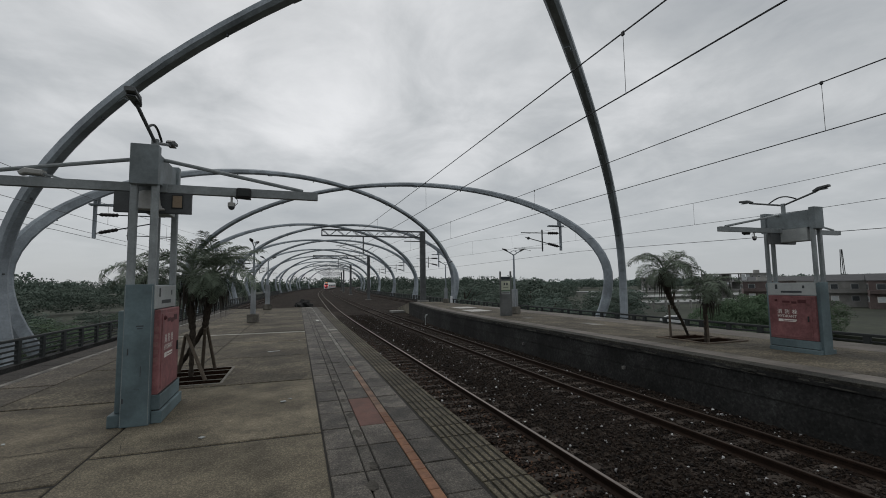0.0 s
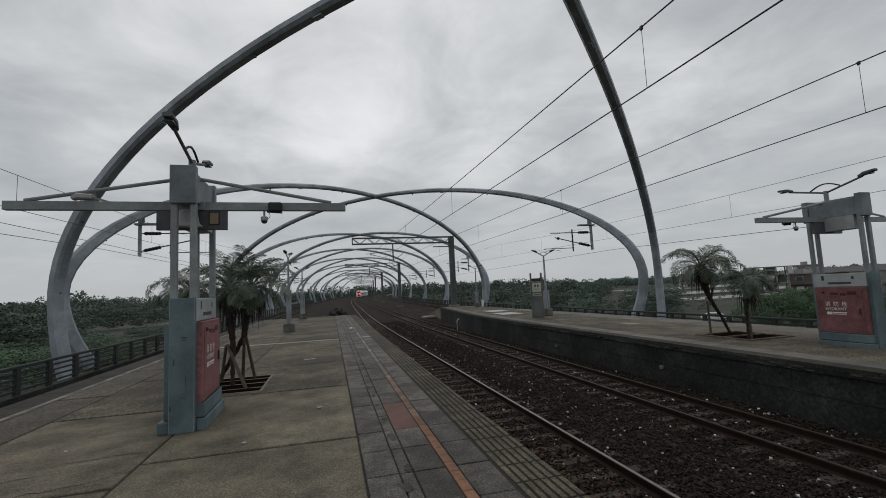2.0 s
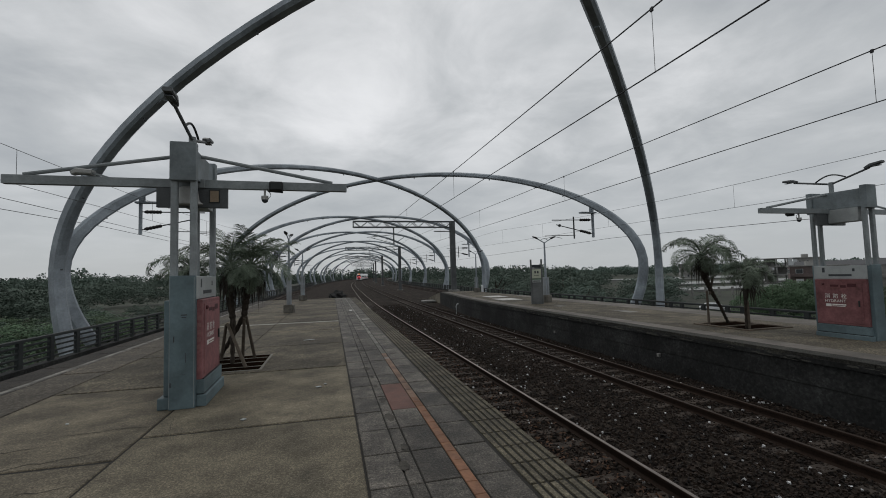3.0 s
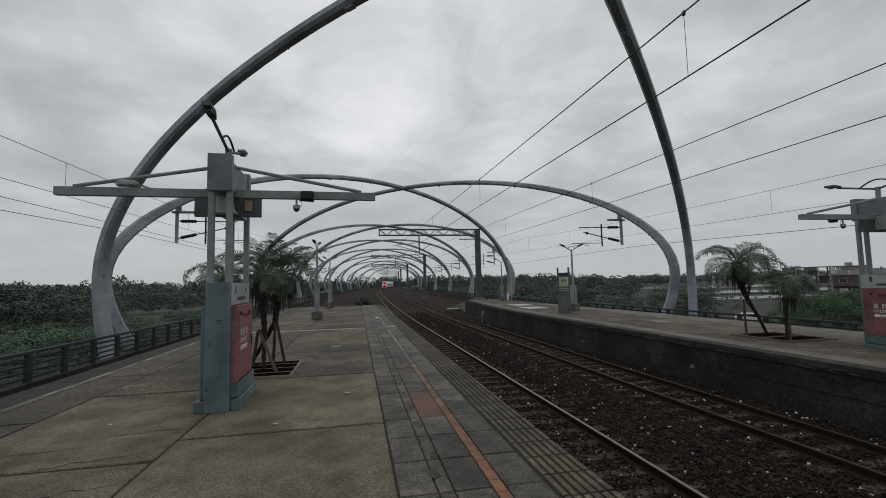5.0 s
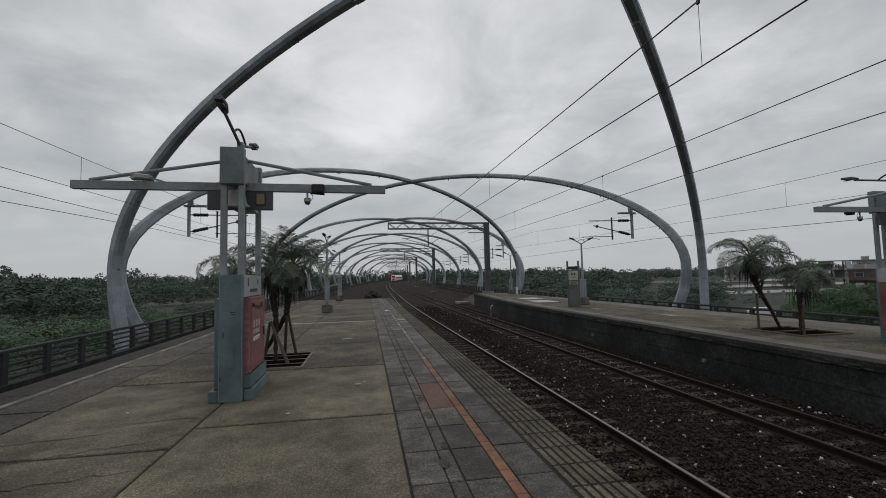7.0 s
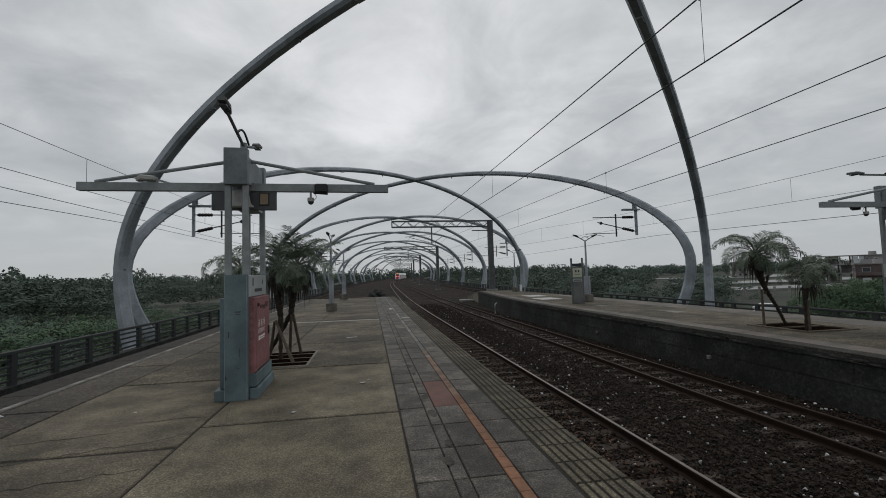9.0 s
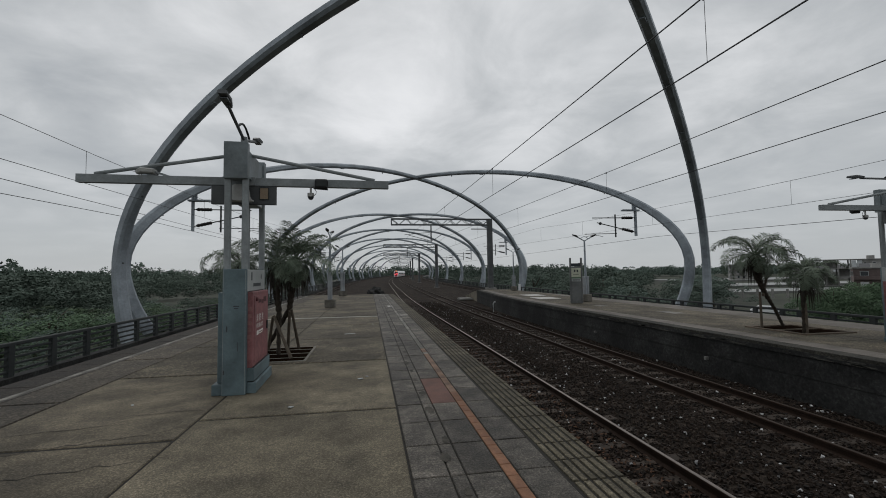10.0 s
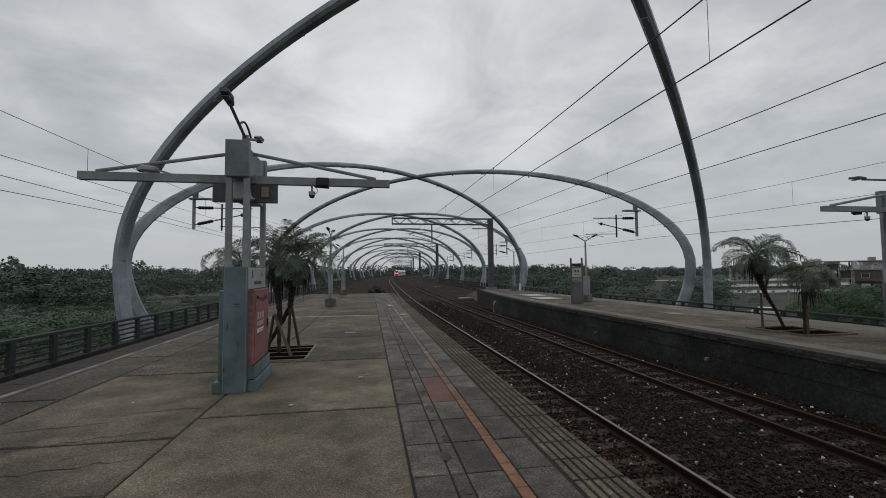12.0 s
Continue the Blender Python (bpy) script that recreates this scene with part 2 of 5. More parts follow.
    ash=material("bleached_slat_timber", (0.22, 0.205, 0.175), 0.85, scale=8, fine=40, var=0.3, bump=0.3, stain=0.3),
    concrete_pale=material("pale_viaduct_concrete", (0.26, 0.255, 0.24), 0.85, scale=1.2, fine=20, var=0.25, stain=0.4),
)


def mesh_of(bm, mat, smooth=False):
    me = bpy.data.meshes.new("mesh")
    bm.to_mesh(me)
    bm.free()
    me.materials.append(mat)
    if smooth:
        me.shade_smooth()
    return me


def part(name, bm, mat, parent=None, label="", smooth=False):
    ob = new(name, mesh_of(bm, mat, smooth))
    if parent is not None:
        ob.parent = parent
    if label:
        ob["label"] = label
    return ob


def thing(name, label, category, m=None, group="", kind=""):
    ob = new(name)
    if m is not None:
        ob.matrix_basis = m
    return tagged(ob, label, category, group, kind)


def B():
    return bmesh.new()


def box(bm, x0, x1, y0, y1, z0, z1, bevel=0.0):
    g = bmesh.ops.create_cube(bm, size=1, matrix=Matrix.LocRotScale(((x0 + x1) / 2, (y0 + y1) / 2, (z0 + z1) / 2), None, (abs(x1 - x0), abs(y1 - y0), abs(z1 - z0))))
    if bevel:
        edges = list({e for v in g["verts"] for e in v.link_edges})
        bmesh.ops.bevel(bm, geom=edges, offset=bevel, segments=2, profile=0.5, affect="EDGES")
    return bm


def sweep(bm, pts, profs, ref=Vector((0, 0, 1)), cap=True):
    """A profile, or one a point, carried along points; ref is the direction of the profile's second axis."""
    pts = [Vector(p) for p in pts]
    rings = []
    for i, p in enumerate(pts):
        t = (pts[min(i + 1, len(pts) - 1)] - pts[max(i - 1, 0)]).normalized()
        side = t.cross(ref)
        if side.length < 1e-4:
            side = t.cross(Vector((1, 0, 0)))
        side.normalize()
        up = side.cross(t).normalized()
        prof = profs[i] if isinstance(profs[0][0], (tuple, list)) else profs
        rings.append([bm.verts.new(p + side * a + up * b) for a, b in prof])
    k = len(rings[0])
    for r, s in zip(rings, rings[1:]):
        for j in range(k):
            bm.faces.new((r[j], r[(j + 1) % k], s[(j + 1) % k], s[j]))
    if cap:
        bm.faces.new(rings[0][::-1])
        bm.faces.new(rings[-1])
    bmesh.ops.recalc_face_normals(bm, faces=bm.faces[:])
    return bm


def ring(r, n=8, ry=None):
    return [(r * math.cos(2 * math.pi * i / n), (ry or r) * math.sin(2 * math.pi * i / n)) for i in range(n)]


def rect(w, h, c=0.0):
    if not c:
        return [(-w / 2, -h / 2), (w / 2, -h / 2), (w / 2, h / 2), (-w / 2, h / 2)]
    a, b = w / 2, h / 2
    return [(-a + c, -b), (a - c, -b), (a, -b + c), (a, b - c), (a - c, b), (-a + c, b), (-a, b - c), (-a, -b + c)]


def rod(bm, p, q, r, n=8):
    return sweep(bm, [p, q], ring(r, n))


def bar(bm, p, q, w, h):
    return sweep(bm, [p, q], rect(w, h))


def lettering(text, height, mat, m):
    """Flat, slightly raised words as a mesh; m takes the text's own axes to the thing's."""
    curve = bpy.data.curves.new("words", "FONT")
    curve.body, curve.size, curve.extrude, curve.align_x = text, height, 0.004 * height, "LEFT"
    ob = new("words", curve)
    bpy.context.view_layer.update()
    me = bpy.data.meshes.new_from_object(ob.evaluated_get(bpy.context.evaluated_depsgraph_get()))
    bpy.data.objects.remove(ob)
    me.transform(m)
    me.materials.clear()
    me.materials.append(M[mat])
    return me


def from_arrays(name, verts, faces, mat, parent=None, smooth=False):
    me = bpy.data.meshes.new("mesh")
    me.from_pydata(verts, [], faces)
    me.materials.append(mat)
    if smooth:
        me.shade_smooth()
    ob = new(name, me)
    if parent is not None:
        ob.parent = parent
    return ob


# ---- the line's alignment: straight past the platforms, then bending to one side and climbing ----
def bend(y):
    d = max(0.0, y - 25)
    x = 0.026 * (d * d / 60 if d < 30 else d - 15)
    e = max(0.0, y - 100)
    return x + 0.00026 * e * e


def climb(y):
    d = max(0.0, y - 30)
    return 0.005 * (d * d / 80 if d < 40 else d - 20)


def on_line(x, y, z):
    return (x + bend(y), y, z + climb(y))


def stations(y0, y1, step=3.0):
    n = max(2, int((y1 - y0) / step) + 1)
    return [y0 + (y1 - y0) * i / (n - 1) for i in range(n)]


# ---- plan ----
L_OUT, L_IN = -5.8, 2.08          # edges of the near platform
R_IN, R_OUT = 8.95, 14.6          # edges of the opposite platform
TRACKS = (-7.35, 3.65, 7.45, 16.1)
DECK0, DECK1 = -9.9, 19.5
RAIL_Z, GAUGE = -0.98, 1.067
L_END, R_END = 38.8, 44.0
GROUND = -5.5

# ---- ground, viaduct, tracks ----
def ground():
    bm = B()
    n = 60
    ext = [-2500 + 5000 * i / n for i in range(n + 1)]
    vs = [[bm.verts.new((x, y + 900, GROUND + (noise.noise(Vector((x, y, 0)) * 0.01) * 0.15 if abs(x) > 60 else 0))) for x in ext] for y in ext]
    for i in range(n):
        for j in range(n):
            bm.faces.new((vs[i][j], vs[i][j + 1], vs[i + 1][j + 1], vs[i + 1][j]))
    tagged(part("ground", bm, M["grass"]), "rough green and brown lowland below the viaduct", "ground", kind="structure")


ground()


def deck():
    root = thing("viaduct_deck", "long concrete viaduct deck carrying the tracks", "viaduct", kind="structure")
    ys = stations(-14, 460, 4)
    bm = B()
    sweep(bm, [on_line((DECK0 + DECK1) / 2, y, -1.75) for y in ys], rect(DECK1 - DECK0, 1.0))
    part("slab", bm, M["concrete_pale"], root)
    for x in (DECK0 + 0.2, DECK1 - 0.2):
        bm = B()
        sweep(bm, [on_line(x, y, -1.15) for y in ys], rect(0.36, 0.42))
        part("kerb", bm, M["wall"], root)
    for y in stations(0, 440, 22):
        bm = B()
        sweep(bm, [on_line(4.2, y, GROUND - 0.5 - climb(y)), on_line(4.2, y, -2.2)], rect(16, 1.8, 0.3))
        part("pier", bm, M["concrete_pale"], root)


deck()


def ballast():
    bm = B()
    ys = stations(-14, 460, 2)
    xs = [DECK0 + 0.5 + (DECK1 - DECK0 - 1.0) * i / 60 for i in range(61)]
    def h(x, y):
        d = min(abs(x - t) for t in TRACKS)
        dip = 0.0 if d < 1.95 else -0.08
        return -1.135 + dip + 0.03 * noise.noise(Vector((x * 1.7, y * 0.9, 0)))
    rows = [[bm.verts.new(on_line(x, y, h(x, y))) for x in xs] for y in ys]
    for r, s in zip(rows, rows[1:]):
        for j in range(60):
            bm.faces.new((r[j], r[j + 1], s[j + 1], s[j]))
    tagged(part("ballast_bed", bm, M["ballast"], smooth=True), "dark rust-stained ballast bed between the rails", "ballast", kind="structure")


ballast()


def stones():
    rs = np.random.RandomState(3)
    base = np.array([(a, b, c) for c in (-1, 1) for a, b in ((-1, -1), (1, -1), (1, 1), (-1, 1))], float) * 0.72
    tri = np.array([(3, 2, 1), (3, 1, 0), (4, 5, 6), (4, 6, 7), (0, 1, 5), (0, 5, 4), (1, 2, 6), (1, 6, 5), (2, 3, 7), (2, 7, 6), (3, 0, 4), (3, 4, 7)])
    n = 66000
    y = 2.0 + 42 * rs.rand(n) ** 2.0
    x = 2.15 + 6.8 * rs.rand(n)
    keep = np.ones(n, bool)
    for t in (3.65, 7.45):
        for s in (-1, 1):
            keep &= np.abs(x - (t + s * GAUGE / 2)) > 0.07
    x, y = x[keep], y[keep]
    n = len(x)
    d = np.minimum(np.abs(x - 3.65), np.abs(x - 7.45))
    z = -1.125 + 0.012 * rs.rand(n)
    size = 0.012 + 0.020 * rs.rand(n) ** 1.6
    v = base[None] * size[:, None, None] * (0.45 + 1.0 * rs.rand(n, 8, 3))
    b = rs.rand(n) * 6.28
    c, s = np.cos(b), np.sin(b)
    v = np.stack([v[..., 0], v[..., 1] * c[:, None] - v[..., 2] * s[:, None], v[..., 1] * s[:, None] + v[..., 2] * c[:, None]], -1)
    a = rs.rand(n) * 6.28
    c, s = np.cos(a), np.sin(a)
    v = np.stack([v[..., 0] * c[:, None] - v[..., 1] * s[:, None], v[..., 0] * s[:, None] + v[..., 1] * c[:, None], v[..., 2] * 0.9], -1)
    v += np.stack([x, y, z], -1)[:, None]
    f = (tri[None] + 8 * np.arange(n)[:, None, None]).reshape(-1, 3)
    ob = from_arrays("ballast_stones", v.reshape(-1, 3).tolist(), f.tolist(), M["stone"])
    tagged(ob, "loose angular brown-grey ballast stones on the trackbed", "ballast", kind="stuff")


stones()

RAIL_PROFILE = [(-0.065, -0.15), (0.065, -0.15), (0.065, -0.135), (0.012, -0.11), (0.012, -0.04), (0.036, -0.03), (0.036, -0.004), (0.030, -0.0005), (-0.030, -0.0005), (-0.036, -0.004), (-0.036, -0.03), (-0.012, -0.04), (-0.012, -0.11), (-0.065, -0.135)]


def track(cx, label, sleepers, bright=False):
    root = thing("railway_track", label, "track", kind="structure")
    ys = stations(-14, 460, 3)
    for s in (-1, 1):
        bm = B()
        sweep(bm, [on_line(cx + s * GAUGE / 2, y, RAIL_Z) for y in ys], RAIL_PROFILE)
        rail = part("rail", bm, M["rust"], root)
        bm = B()
        sweep(bm, [on_line(cx + s * GAUGE / 2, y, RAIL_Z + 0.001) for y in ys], rect(0.052, 0.004))
        part("rail_head", bm, M["railtop" if bright else "rail_dull"], rail, "worn running surface")
    if not sleepers:
        return
    bm = B()
    box(bm, -1.0, 1.0, -0.12, 0.12, -0.2, 0.0, 0.02)
    me = mesh_of(bm, M["sleeper"])
    for i in range(85):
        y = -2 + 0.62 * i
        ob = new("sleeper", me)
        ob.parent = root
        ob.matrix_basis = pose(*on_line(cx, y, RAIL_Z - 0.134), 0, 0, random.uniform(-0.6, 0.6))


track(TRACKS[0], "rusty outer track behind the near platform", False)
track(TRACKS[1], "near main track with a polished rail", True, True)
track(TRACKS[2], "second main track along the far platform wall", True)
track(TRACKS[3], "outer track behind the opposite platform", False)


# ---- platforms ----
def core(name, label, x0, x1, y0, y1, z1, mat, taper=None):
    bm = B()
    pts = []
    ys = stations(y0, y1, 2)
    for z in (-1.6, z1):
        row = []
        for y in ys:
            a, b = (x0, x1) if taper is None else taper(y)
            row.append((bm.verts.new((a, y, z)), bm.verts.new((b, y, z))))
        pts.append(row)
    lo, hi = pts
    for i in range(len(ys) - 1):
        bm.faces.new((hi[i][0], hi[i][1], hi[i + 1][1], hi[i + 1][0]))
        bm.faces.new((lo[i][0], hi[i][0], hi[i + 1][0], lo[i + 1][0]))
        bm.faces.new((lo[i][1], lo[i + 1][1], hi[i + 1][1], hi[i][1]))
    for i in (0, len(ys) - 1):
        bm.faces.new((lo[i][0], lo[i][1], hi[i][1], hi[i][0]))
    bmesh.ops.recalc_face_normals(bm, faces=bm.faces[:])
    return tagged(part(name, bm, mat), label, "platform", kind="structure")


def far_edge(y):
    d = max(0.0, y - 21)
    return R_IN + 0.11 * (d * d / 24 if d < 12 else d - 6), R_OUT - 0.03 * max(0, y - 20)


platform_near = core("platform_near", "weathered concrete island platform with paved edge strips", L_OUT, L_IN - 0.02, -9, L_END, -0.014, M["joint"])
platform_far = core("platform_far", "opposite concrete platform with a dark edge wall", 0, 0, -9, R_END, -0.014, M["joint"], lambda y: (far_edge(y)[0] + 0.05, far_edge(y)[1]))


# ---- railings ----
def railing(x, label, top, foot, pitch, rails, double):
    root = thing("viaduct_railing", label, "railing", group="railings along the viaduct")
    ys = stations(-12, 330, 4)
    for i in range(rails + 1):
        z = top - (top - foot - 0.14) * i / rails
        bm = B()
        sweep(bm, [on_line(x, y, z) for y in ys], rect(0.06, 0.065, 0.012) if i else rect(0.13, 0.10, 0.015))
        part("rail" if i else "handrail", bm, M["darksteel"], root)
    bm = B()
    box(bm, -0.06, 0.06, -0.11, 0.11, -1.1, top - 0.02, 0.012)
    me = mesh_of(bm, M["darksteel"])
    for i in range(int(170 / pitch)):
        y = -11 + pitch * i
        for off in ((-0.42, 0.42) if double and i % 2 else (0,)):
            ob = new("post", me)
            ob.parent = root
            ob.matrix_basis = pose(*on_line(x, y + off, 0))


railing(DECK0 + 0.2, "dark green-grey steel railing along the viaduct edge above the woods", -0.06, -0.94, 1.66, 4, False)
railing(DECK1 - 0.2, "dark green-grey steel railing along the viaduct edge by the fields", -0.26, -0.86, 1.9, 2, True)

# ---- great crossing arches ----
# where the arches' feet stand along the line
STATIONS = (-9.2, 28.9, 66.9, 96.0, 123.5, 156.0, 194.0, 234.0, 278.0, 326.0)


def arch(p, q, rest, tuck=0.0, tuck_far=0.0):
    """A box-section arch from foot p to foot q in its own upright plane: half an ellipse that tucks in below its widest point."""
    p, q = Vector(p), Vector(q)
    root = thing("steel_arch", "slender grey steel arch spanning both platforms", "arch", Matrix.Translation((*p, 0)), group="crossing steel arches")
    n = 56
    lo = -0.34
    pts, profs = [], []
    for i in range(n + 1):
        a = lo + (math.pi - 2 * lo) * i / n
        u = 0.5 - 0.5 * math.cos(a)
        if a < 0:
            u *= 0.4
        if a > math.pi:
            u = 1 - (1 - u) * 0.4
        u += tuck * max(0.0, 0.35 - a) ** 2 - tuck_far * max(0.0, a - math.pi + 0.35) ** 2
        z = 1.8 + 10.7 * math.sin(a) + rest
        pts.append(((q.x - p.x) * u, (q.y - p.y) * u, z))
        v = abs(2 * u - 1)
        depth = 0.40 + 0.30 * v ** 3
        low = max(0.0, (3.2 - (z - rest)) / 5)
        profs.append(rect(0.50 + 0.05 * low, depth + 0.08 * low, 0.11))
    bm = B()
    side = Vector((q.y - p.y, p.x - q.x, 0)).normalized()
    sweep(bm, pts, [[(b, a) for a, b in r] for r in profs], ref=side)
    part("rib", bm, M["steel"], root)
    # flange plate that runs along the belly of the rib
    for k in (9, 17, 23, 33, 39, 47):
        bm = B()
        a, b = Vector(pts[k]), Vector(pts[k + 1])
        d = (b - a).normalized()
        nrm = side.cross(d).normalized()
        if nrm.z > 0:
            nrm = -nrm
        m = a + nrm * (0.22 + 0.18 * abs(2 * k / n - 1) ** 3)
        bar(bm, m - d * 0.18, m + d * 0.18, 0.22, 0.10)
        part("splice_plate", bm, M["steel"], root)

    # small lugs under the rib
    for k in range(6, 52, 5):
        bm = B()
        a, b = Vector(pts[k]), Vector(pts[k + 1])
        d = (b - a).normalized()
        nrm = side.cross(d).normalized()
        if nrm.z > 0:
            nrm = -nrm
        m = a + nrm * (0.20 + 0.15 * abs(2 * k / n - 1) ** 3)
        bar(bm, m, m + nrm * 0.15, 0.07, 0.07)
        part("lug", bm, M["gantry"], root)


def feet(k):
    yf, yn = STATIONS[k + 1] + 0.9, STATIONS[k + 1] - 1.0
    bf, bn = bend(yf), bend(yn)
    return (-15.2 + bf, yf), (-13.3 + bn, yn - 2), (24.3 + bf, yf), (23.9 + bn, yn)


for k in range(-1, 8):
    lf, _, rf, _ = feet(k)
    _, ln, _, rn = feet(k + 1)
    z = climb((STATIONS[k + 1] + STATIONS[k + 2]) / 2)
    if k == -1:
        lf, rf = (-15.3, -9.8), (25.7, -5.1)
        ln = (-13.05, 25.5)
    if k == 0:
        ln, rn = (-14.9, 68.0), (23.2, 64.8)
    arch(lf, rn, z, 0.049)
    arch(ln, rf, z, 0.042, 0.025)


# ---- line equipment ----
def truss_gantry(y, x_post, base):
    o = Vector(on_line(0, y, 0))
    root = thing("catenary_gantry", "dark steel cantilever gantry with a lattice beam over the tracks", "gantry", Matrix.Translation(o), group="catenary gantries")
    bm = B()
    box(bm, x_post - 0.26, x_post + 0.26, -0.26, 0.26, base, 7.45, 0.03)
    part("post", bm, M["gantry"], root)
    bm = B()
    box(bm, x_post - 0.5, x_post + 0.5, -0.5, 0.5, base - 0.05, base + 0.12, 0.02)
    part("footing", bm, M["concrete_pale"], root)
    x0 = x_post - 10.4
    for yy in (-0.3, 0.3):
        for z in (6.78, 7.38):
            bm = B()
            bar(bm, (x0, yy, z), (x_post, yy, z), 0.09, 0.09)
            part("chord", bm, M["gantry"], root)
        n = 14
        for i in range(n):
            a, b = x0 + (x_post - x0) * i / n, x0 + (x_post - x0) * (i + 1) / n
            bm = B()
            bar(bm, (a, yy, 6.78 if i % 2 else 7.38), (b, yy, 7.38 if i % 2 else 6.78), 0.05, 0.05)
            part("lattice_bar", bm, M["gantry"], root)
        bm = B()
        bar(bm, (x0, yy, 6.75), (x0, yy, 7.42), 0.08, 0.08)
        part("end_post", bm, M["gantry"], root)
    bm = B()
    bar(bm, (6.2, 0, 6.8), (6.2, 0, 5.0), 0.12, 0.12)
    part("drop_post", bm, M["gantry"], root)
    for x in (3.65, 7.45):
        s = 1 if x > 6.2 else -1
        arm = B()
        rod(arm, (6.2 + 0.1 * s, 0, 6.0), (x + 0.2 * s, 0, 5.75), 0.03, 6)
        rod(arm, (6.2 + 0.1 * s, 0, 5.1), (x - 0.2 * s, 0, 5.72), 0.03, 6)
        rod(arm, (6.2 + 0.4 * s, 0, 4.75), (x + 0.25 * s, 0, 4.6), 0.02, 6)
        rod(arm, (6.2 + 0.4 * s, 0, 4.75), (6.2 + 0.4 * s, 0, 5.3), 0.02, 6)
        part("bracket_arm", arm, M["gantry"], root)
    bm = B()
    rod(bm, (x_post - 0.3, 0, 6.35), (x_post - 2.0, 0, 6.35), 0.05, 8)
    part("insulator", bm, M["insul"], root)


truss_gantry(45.0, 12.5, 0.0)
for y in (86, 128, 170, 212, 254):
    truss_gantry(y, 12.0, -1.2)


def hung_bracket(p, s, top):
    """A catenary bracket that hangs from an arch; s is the side on which its arms reach out."""
    root = thing("catenary_bracket", "steel catenary bracket hung from an arch with brown insulators", "bracket", Matrix.Translation(p), group="brackets hung from arches")
    bm = B()
    bar(bm, (-0.25 * s, 0, 0.0), (-0.25 * s, 0, top), 0.13, 0.13)
    part("hanger", bm, M["steel"], root)
    bm = B()
    box(bm, -0.75, 0.75, -0.2, 0.2, -0.06, 0.06, 0.01)
    part("plate", bm, M["steel"], root)
    bm = B()
    bar(bm, (0.45 * -s, 0, 0.45), (0.45 * -s, 0, -2.15), 0.17, 0.17)
    part("drop_post", bm, M["steel"], root)
    x = -0.45 * s
    for z0, z1, reach in ((-0.62, -0.66, 3.9), (-1.85, -1.05, 3.5)):
        bm = B()
        rise = (z1 - z0) / reach
        pts = [(x + s * (0.1 + 0.1 * i), 0, z0 + rise * (0.1 + 0.1 * i)) for i in range(14)]
        sweep(bm, pts, [ring(0.035 if i in (0, 1, 12, 13) else 0.13 if i % 2 else 0.10, 8) for i in range(14)])
        part("insulator", bm, M["insul"], root)
        bm = B()
        rod(bm, (x + s * 1.35, 0, z0 + rise * 1.35), (x + s * reach, 0, z1), 0.04, 6)
        part("arm_tube", bm, M["darksteel"], root)
    bm = B()
    bmesh.ops.create_uvsphere(bm, u_segments=8, v_segments=6, radius=0.13, matrix=Matrix.Translation((x + s * 3.2, 0, -1.12)))
    part("clamp", bm, M["darksteel"], root)
    bm = B()
    rod(bm, (x + s * 1.85, 0, -0.35), (x + s * 1.85, 0, -2.25), 0.06, 6)
    part("spacer", bm, M["darksteel"], root)
    bm = B()
    rod(bm, (x + s * 1.75, 0, -1.95), (x + s * 4.6, 0, -2.0), 0.03, 6)
    part("registration_arm", bm, M["darksteel"], root)
    bm = B()
    sweep(bm, [(x + s * (3.0 + 0.25 * i), 0, -2.22 + 0.13 * math.sin(math.pi * i / 6)) for i in range(7)], ring(0.02, 6))
    part("steady_arm", bm, M["darksteel"], root)


hung_bracket((-11.8, 33.2, 7.12), 1, 1.25)
hung_bracket((21.65, 33.4, 6.75), -1, 1.1)
for k in (2, 3, 4):
    y = STATIONS[k] + 4.4
    hung_bracket(on_line(-11.8, y, 7.12), 1, 1.25)
    hung_bracket(on_line(21.65, y, 6.75), -1, 1.1)


